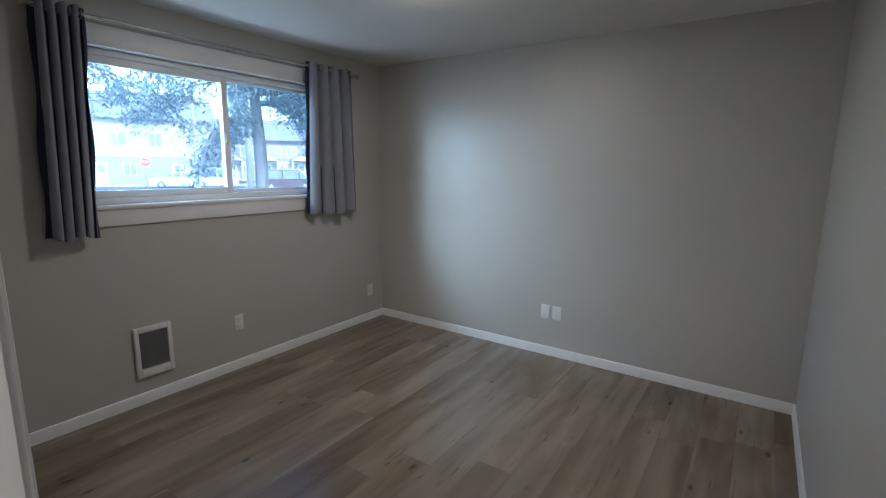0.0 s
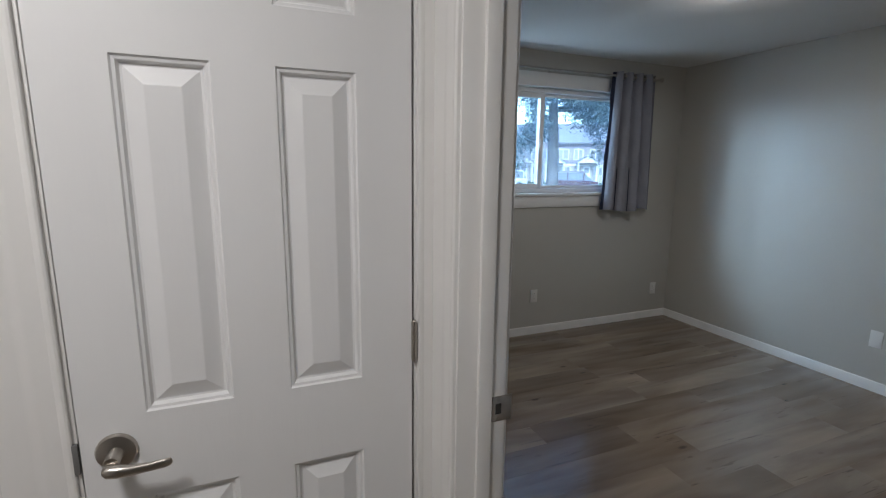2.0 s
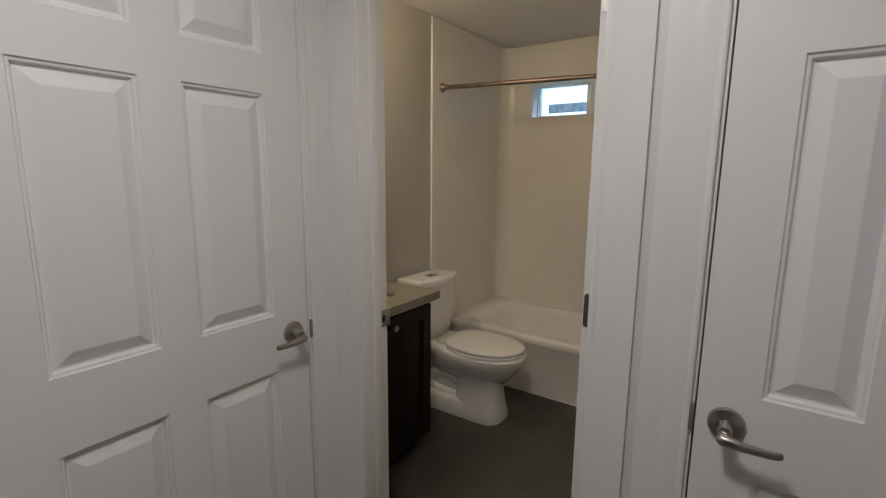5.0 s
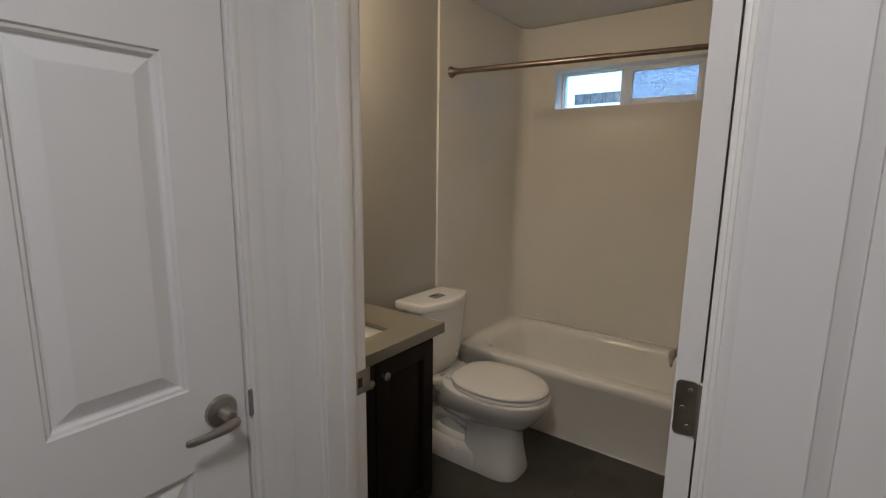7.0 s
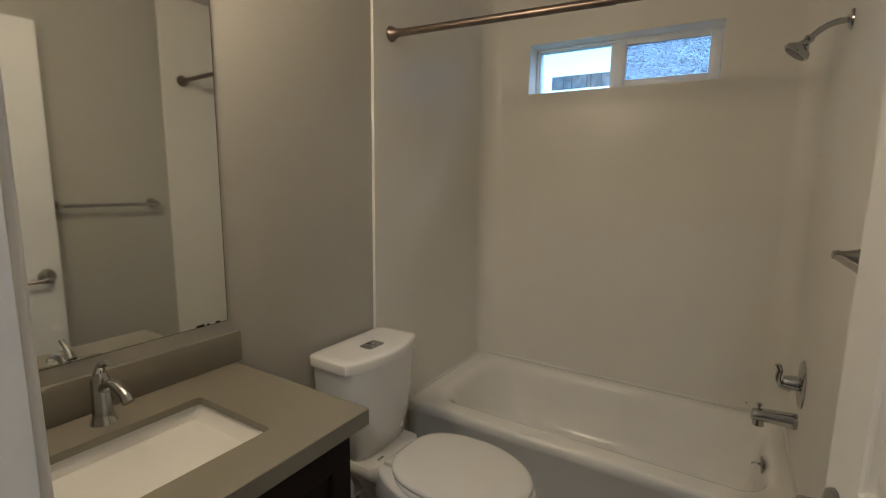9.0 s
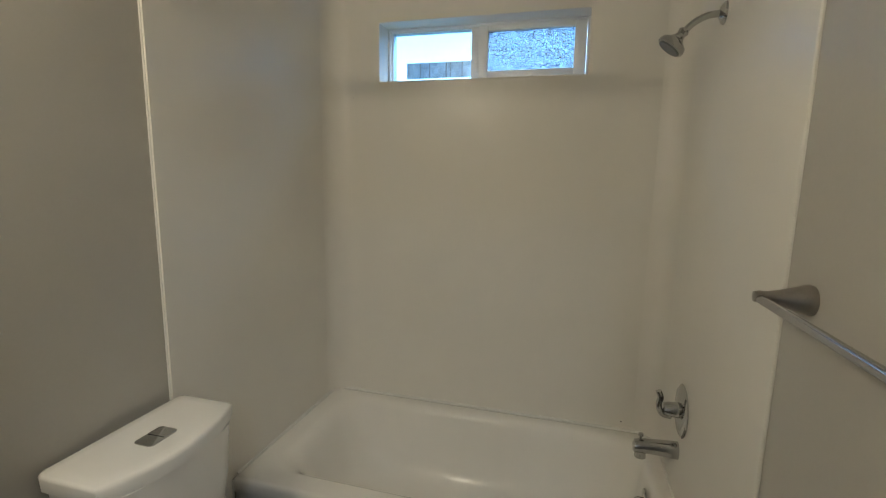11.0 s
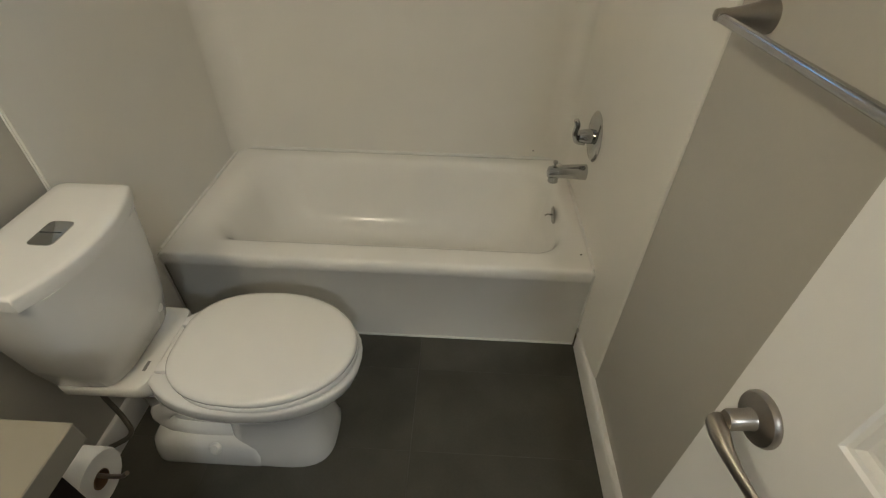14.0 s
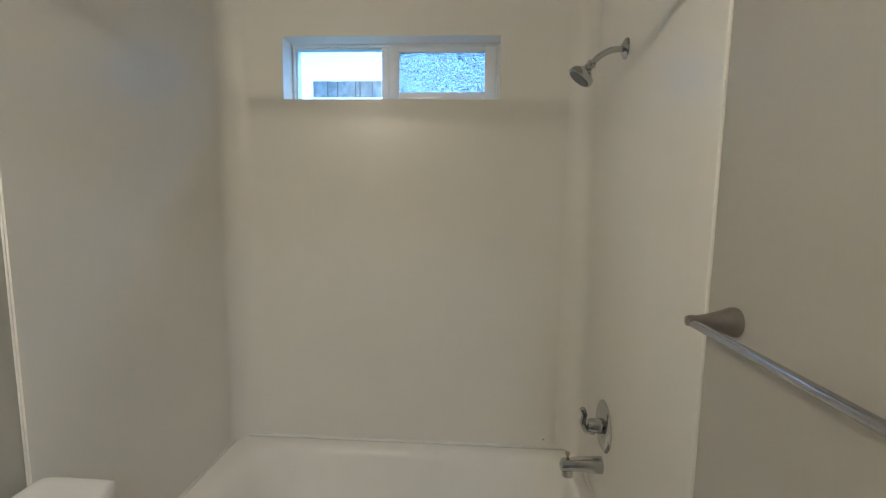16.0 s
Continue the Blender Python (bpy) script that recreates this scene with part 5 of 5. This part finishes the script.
def cedar(d, s, h, spread, seed, count, low):
    rnd = random.Random(seed)
    ob = thing("cedar_tree", (0, 0, 0), "large cedar with drooping feathery branches", "tree")
    trunk = [(0.06 * math.sin(z * 0.9), 0.05 * math.cos(z * 0.7), z) for z in [h * k / 10 for k in range(11)]]
    part("trunk", tube(trunk, [0.20 * (1 - 0.085 * k) + (0.06 if k == 0 else 0) for k in range(11)], 12), BARK, ob, local=True)
    limbs, crown = bmesh.new(), ([], [])
    for _ in range(count):
        z = rnd.uniform(low, h)
        a, reach = rnd.uniform(0, 2 * math.pi), spread * (1.05 - 0.75 * (z - low) / (h - low)) * rnd.uniform(0.6, 1.1)
        pts = []
        for k in range(7):
            u = k / 6
            pts.append((reach * u * math.cos(a + 0.2 * u), reach * u * math.sin(a + 0.2 * u), z + reach * (0.18 * u - 0.55 * u * u)))
        tube(pts, [0.05 * (1 - 0.14 * k) for k in range(7)], 5, limbs)
        for _ in range(int(270 * reach)):
            u = rnd.uniform(0.15, 1.0)
            i = min(5, int(u * 6))
            p = Vector(pts[i]).lerp(Vector(pts[i + 1]), u * 6 - i) + Vector((rnd.gauss(0, 0.17), rnd.gauss(0, 0.17), rnd.gauss(-0.14, 0.17)))
            drop, wide, t = rnd.uniform(0.05, 0.14), rnd.uniform(0.013, 0.032), rnd.uniform(0, math.pi)
            side = Vector((math.cos(t), math.sin(t), 0)) * wide
            lean = Vector((rnd.gauss(0, 0.12), rnd.gauss(0, 0.12), -drop))
            n = len(crown[0])
            crown[0].extend([p, p + side + lean * 0.45, p + lean, p - side + lean * 0.5, p + side.cross(Vector((0, 0, 0.5))) + lean * 0.4])
            crown[1].extend([(n, n + 1, n + 2, n + 3), (n, n + 4, n + 2)])
    part("limbs", limbs, BARK, ob, local=True)
    me = bpy.data.meshes.new("crown")
    me.from_pydata([tuple(v) for v in crown[0]], [], crown[1])
    me.materials.append(FROND)
    leaves = new("crown", me)
    leaves.parent = ob
    tagged(leaves, "drooping green fronds", kind="stuff")
    ob.matrix_basis = street(d, s, -0.05)


cedar(14.0, 1.15, 12, 4.2, 4, 84, 3.4)
cedar(13.0, -3.7, 9, 4.7, 9, 46, 4.4)


def utility_pole(d, s, h):
    ob = thing("utility_pole", (0, 0, 0), "weathered wooden utility pole with a crossarm", "utility pole")
    part("pole", tube([(0, 0, -0.05), (0, 0, h / 2), (0, 0, h)], [0.16, 0.14, 0.11], 12), POLE, ob, local=True)
    part("crossarm", box(-1.2, -0.06, h - 1.1, 1.2, 0.06, h - 0.95, 0.01), POLE, ob, local=True)
    for x in (-1.0, -0.4, 0.4, 1.0):
        part("insulator", lathe([(0, 0), (0.05, 0), (0.06, 0.08), (0.03, 0.14), (0, 0.14)], pose(x, 0, h - 0.95), 8), HOUSE_TRIM, ob, local=True)
    ob.matrix_basis = street(d, s)
    return ob


utility_pole(39.0, -1.2, 7.6)
utility_pole(22.5, 1.41, 8.5)
wires = thing("overhead_wire", (0, 0, 0), "thin black overhead wires over the street", "cable")
for z, dd in ((6.7, 0.0), (6.2, 0.6)):
    part("wire", tube([(-45 + 5 * k, 39 - dd - 0.25 * k, z - 0.8 * math.sin(math.pi * k / 9) * 0.6) for k in range(19)], 0.02, 5), TYRE, wires, local=True)
wires.matrix_basis = street(0, 0)


def stop_sign(d, s):
    ob = thing("stop_sign", (0, 0, 0), "red octagonal stop sign on a post", "road sign")
    part("post", tube([(0, 0, 0), (0, 0, 2.0)], 0.04, 8), CHROME, ob, local=True)
    m = Matrix.Translation((0, -0.05, 2.3)) @ Matrix.Rotation(radians(90), 4, "X") @ Matrix.Rotation(radians(22.5), 4, "Z")
    part("rim", lathe([(0, -0.01), (0.40, -0.01), (0.40, 0.01), (0, 0.01)], m, 8), HOUSE_TRIM, ob, smooth=20, local=True)
    part("plate", lathe([(0, 0.008), (0.37, 0.008), (0.37, 0.014), (0, 0.014)], m, 8), material("sign_red", (0.30, 0.05, 0.05), 0.4), ob, smooth=20, local=True)
    data = bpy.data.curves.new("lettering", "FONT")
    data.body, data.size, data.align_x, data.align_y, data.extrude = "STOP", 0.26, "CENTER", "CENTER", 0.002
    data.materials.append(HOUSE_TRIM)
    text = new("lettering", data)
    text.parent = ob
    text.matrix_basis = pose(0, -0.068, 2.3, 90)
    ob.matrix_basis = street(d, s)


stop_sign(46.0, -5.2)


def bare_tree(d, s, h, seed):
    rnd = random.Random(seed)
    ob = thing("bare_tree", (0, 0, 0), "small leafless street tree", "tree", "bare street trees")
    part("trunk", tube([(0, 0, -0.05), (0.03, 0.02, h * 0.3), (0, 0.05, h * 0.6)], [0.10, 0.08, 0.05], 8), BARK, ob, local=True)
    bm = bmesh.new()
    for _ in range(26):
        z, a, r = rnd.uniform(0.28, 0.6) * h, rnd.uniform(0, 6.28), rnd.uniform(0.5, 1.6)
        p = [Vector((r * u * math.cos(a), r * u * math.sin(a) + 0.03, z + h * 0.35 * u ** 0.8 * rnd.uniform(0.8, 1.1))) for u in (0, 0.35, 0.7, 1.0)]
        tube(p, [0.035, 0.022, 0.014, 0.006], 4, bm)
        for _ in range(3):
            q = p[1].lerp(p[3], rnd.random())
            tube([q, q + Vector((rnd.gauss(0, 0.3), rnd.gauss(0, 0.3), rnd.uniform(0.2, 0.6)))], [0.012, 0.004], 3, bm)
    part("branches", bm, BARK, ob, local=True)
    ob.matrix_basis = street(d, s)


for d, s, h, seed in ((54.5, 1.6, 5.5, 1), (54.3, 13, 6, 2), (54.6, -14, 5, 3)):
    bare_tree(d, s, h, seed)


# ---- floors, piece by piece ----
def plank_floor():
    rnd = random.Random(5)
    floor_ob = thing("floor_bedroom", (1.78, 1.3, -0.012), "grey-brown wood laminate plank floor", "floor", kind="structure")
    width, length = 0.178, 1.22
    shapes = {}

    def plank(x0, x1, y0, y1):
        key = (round(x1 - x0, 3), round(y1 - y0, 3))
        if key not in shapes:
            shapes[key] = finish("plank", box(-key[0] / 2 + 0.0001, -key[1] / 2 + 0.0001, -0.010, key[0] / 2 - 0.0001, key[1] / 2 - 0.0001, 0.0, 0.0004, seg=1), WOOD, 0)
        ob = new("plank", shapes[key])
        ob.parent = floor_ob
        ob.matrix_basis = Matrix.Translation(Vector(((x0 + x1) / 2, (y0 + y1) / 2, 0)) - ORIGIN[floor_ob])

    y, row = -0.35, 0
    while y < 2.984:
        y1 = min(y + (0.10 if row == 0 else width), 2.985)
        x = 0.0775 - rnd.uniform(0.15, 1.1)
        while x < 3.429:
            x1 = x + length
            a, b = max(x, 0.0775), min(x1, 3.43)
            if b - a > 0.01:
                plank(a, b, y, y1)
            x = x1
        y, row = y1, row + 1


plank_floor()
solid("floor_hall", box(-2.40, -4.1, -0.011, 0.0772, 0.632, -0.0002), WOOD, "grey-brown wood laminate hall floor", "floor", smooth=0)


def tile_floor():
    floor_ob = thing("floor_bathroom", (-1.64, 1.45, -0.011), "charcoal vinyl tile bathroom floor", "floor", kind="structure")
    shapes = {}
    xs, ys = [-2.40, -2.09, -1.48, -0.885], [0.6325, 0.86, 1.165, 1.47, 1.775, 2.08, 2.30]
    for i in range(3):
        for j in range(6):
            a, b, c, d = xs[i], xs[i + 1], ys[j], ys[j + 1]
            key = (round(b - a, 3), round(d - c, 3))
            if key not in shapes:
                shapes[key] = finish("tile", box(-key[0] / 2 + 0.0002, -key[1] / 2 + 0.0002, -0.010, key[0] / 2 - 0.0002, key[1] / 2 - 0.0002, 0, 0.0003, seg=1), TILE, 0)
            ob = new("tile", shapes[key])
            ob.parent = floor_ob
            ob.matrix_basis = Matrix.Translation(Vector(((a + b) / 2, (c + d) / 2, 0)) - ORIGIN[floor_ob])


tile_floor()
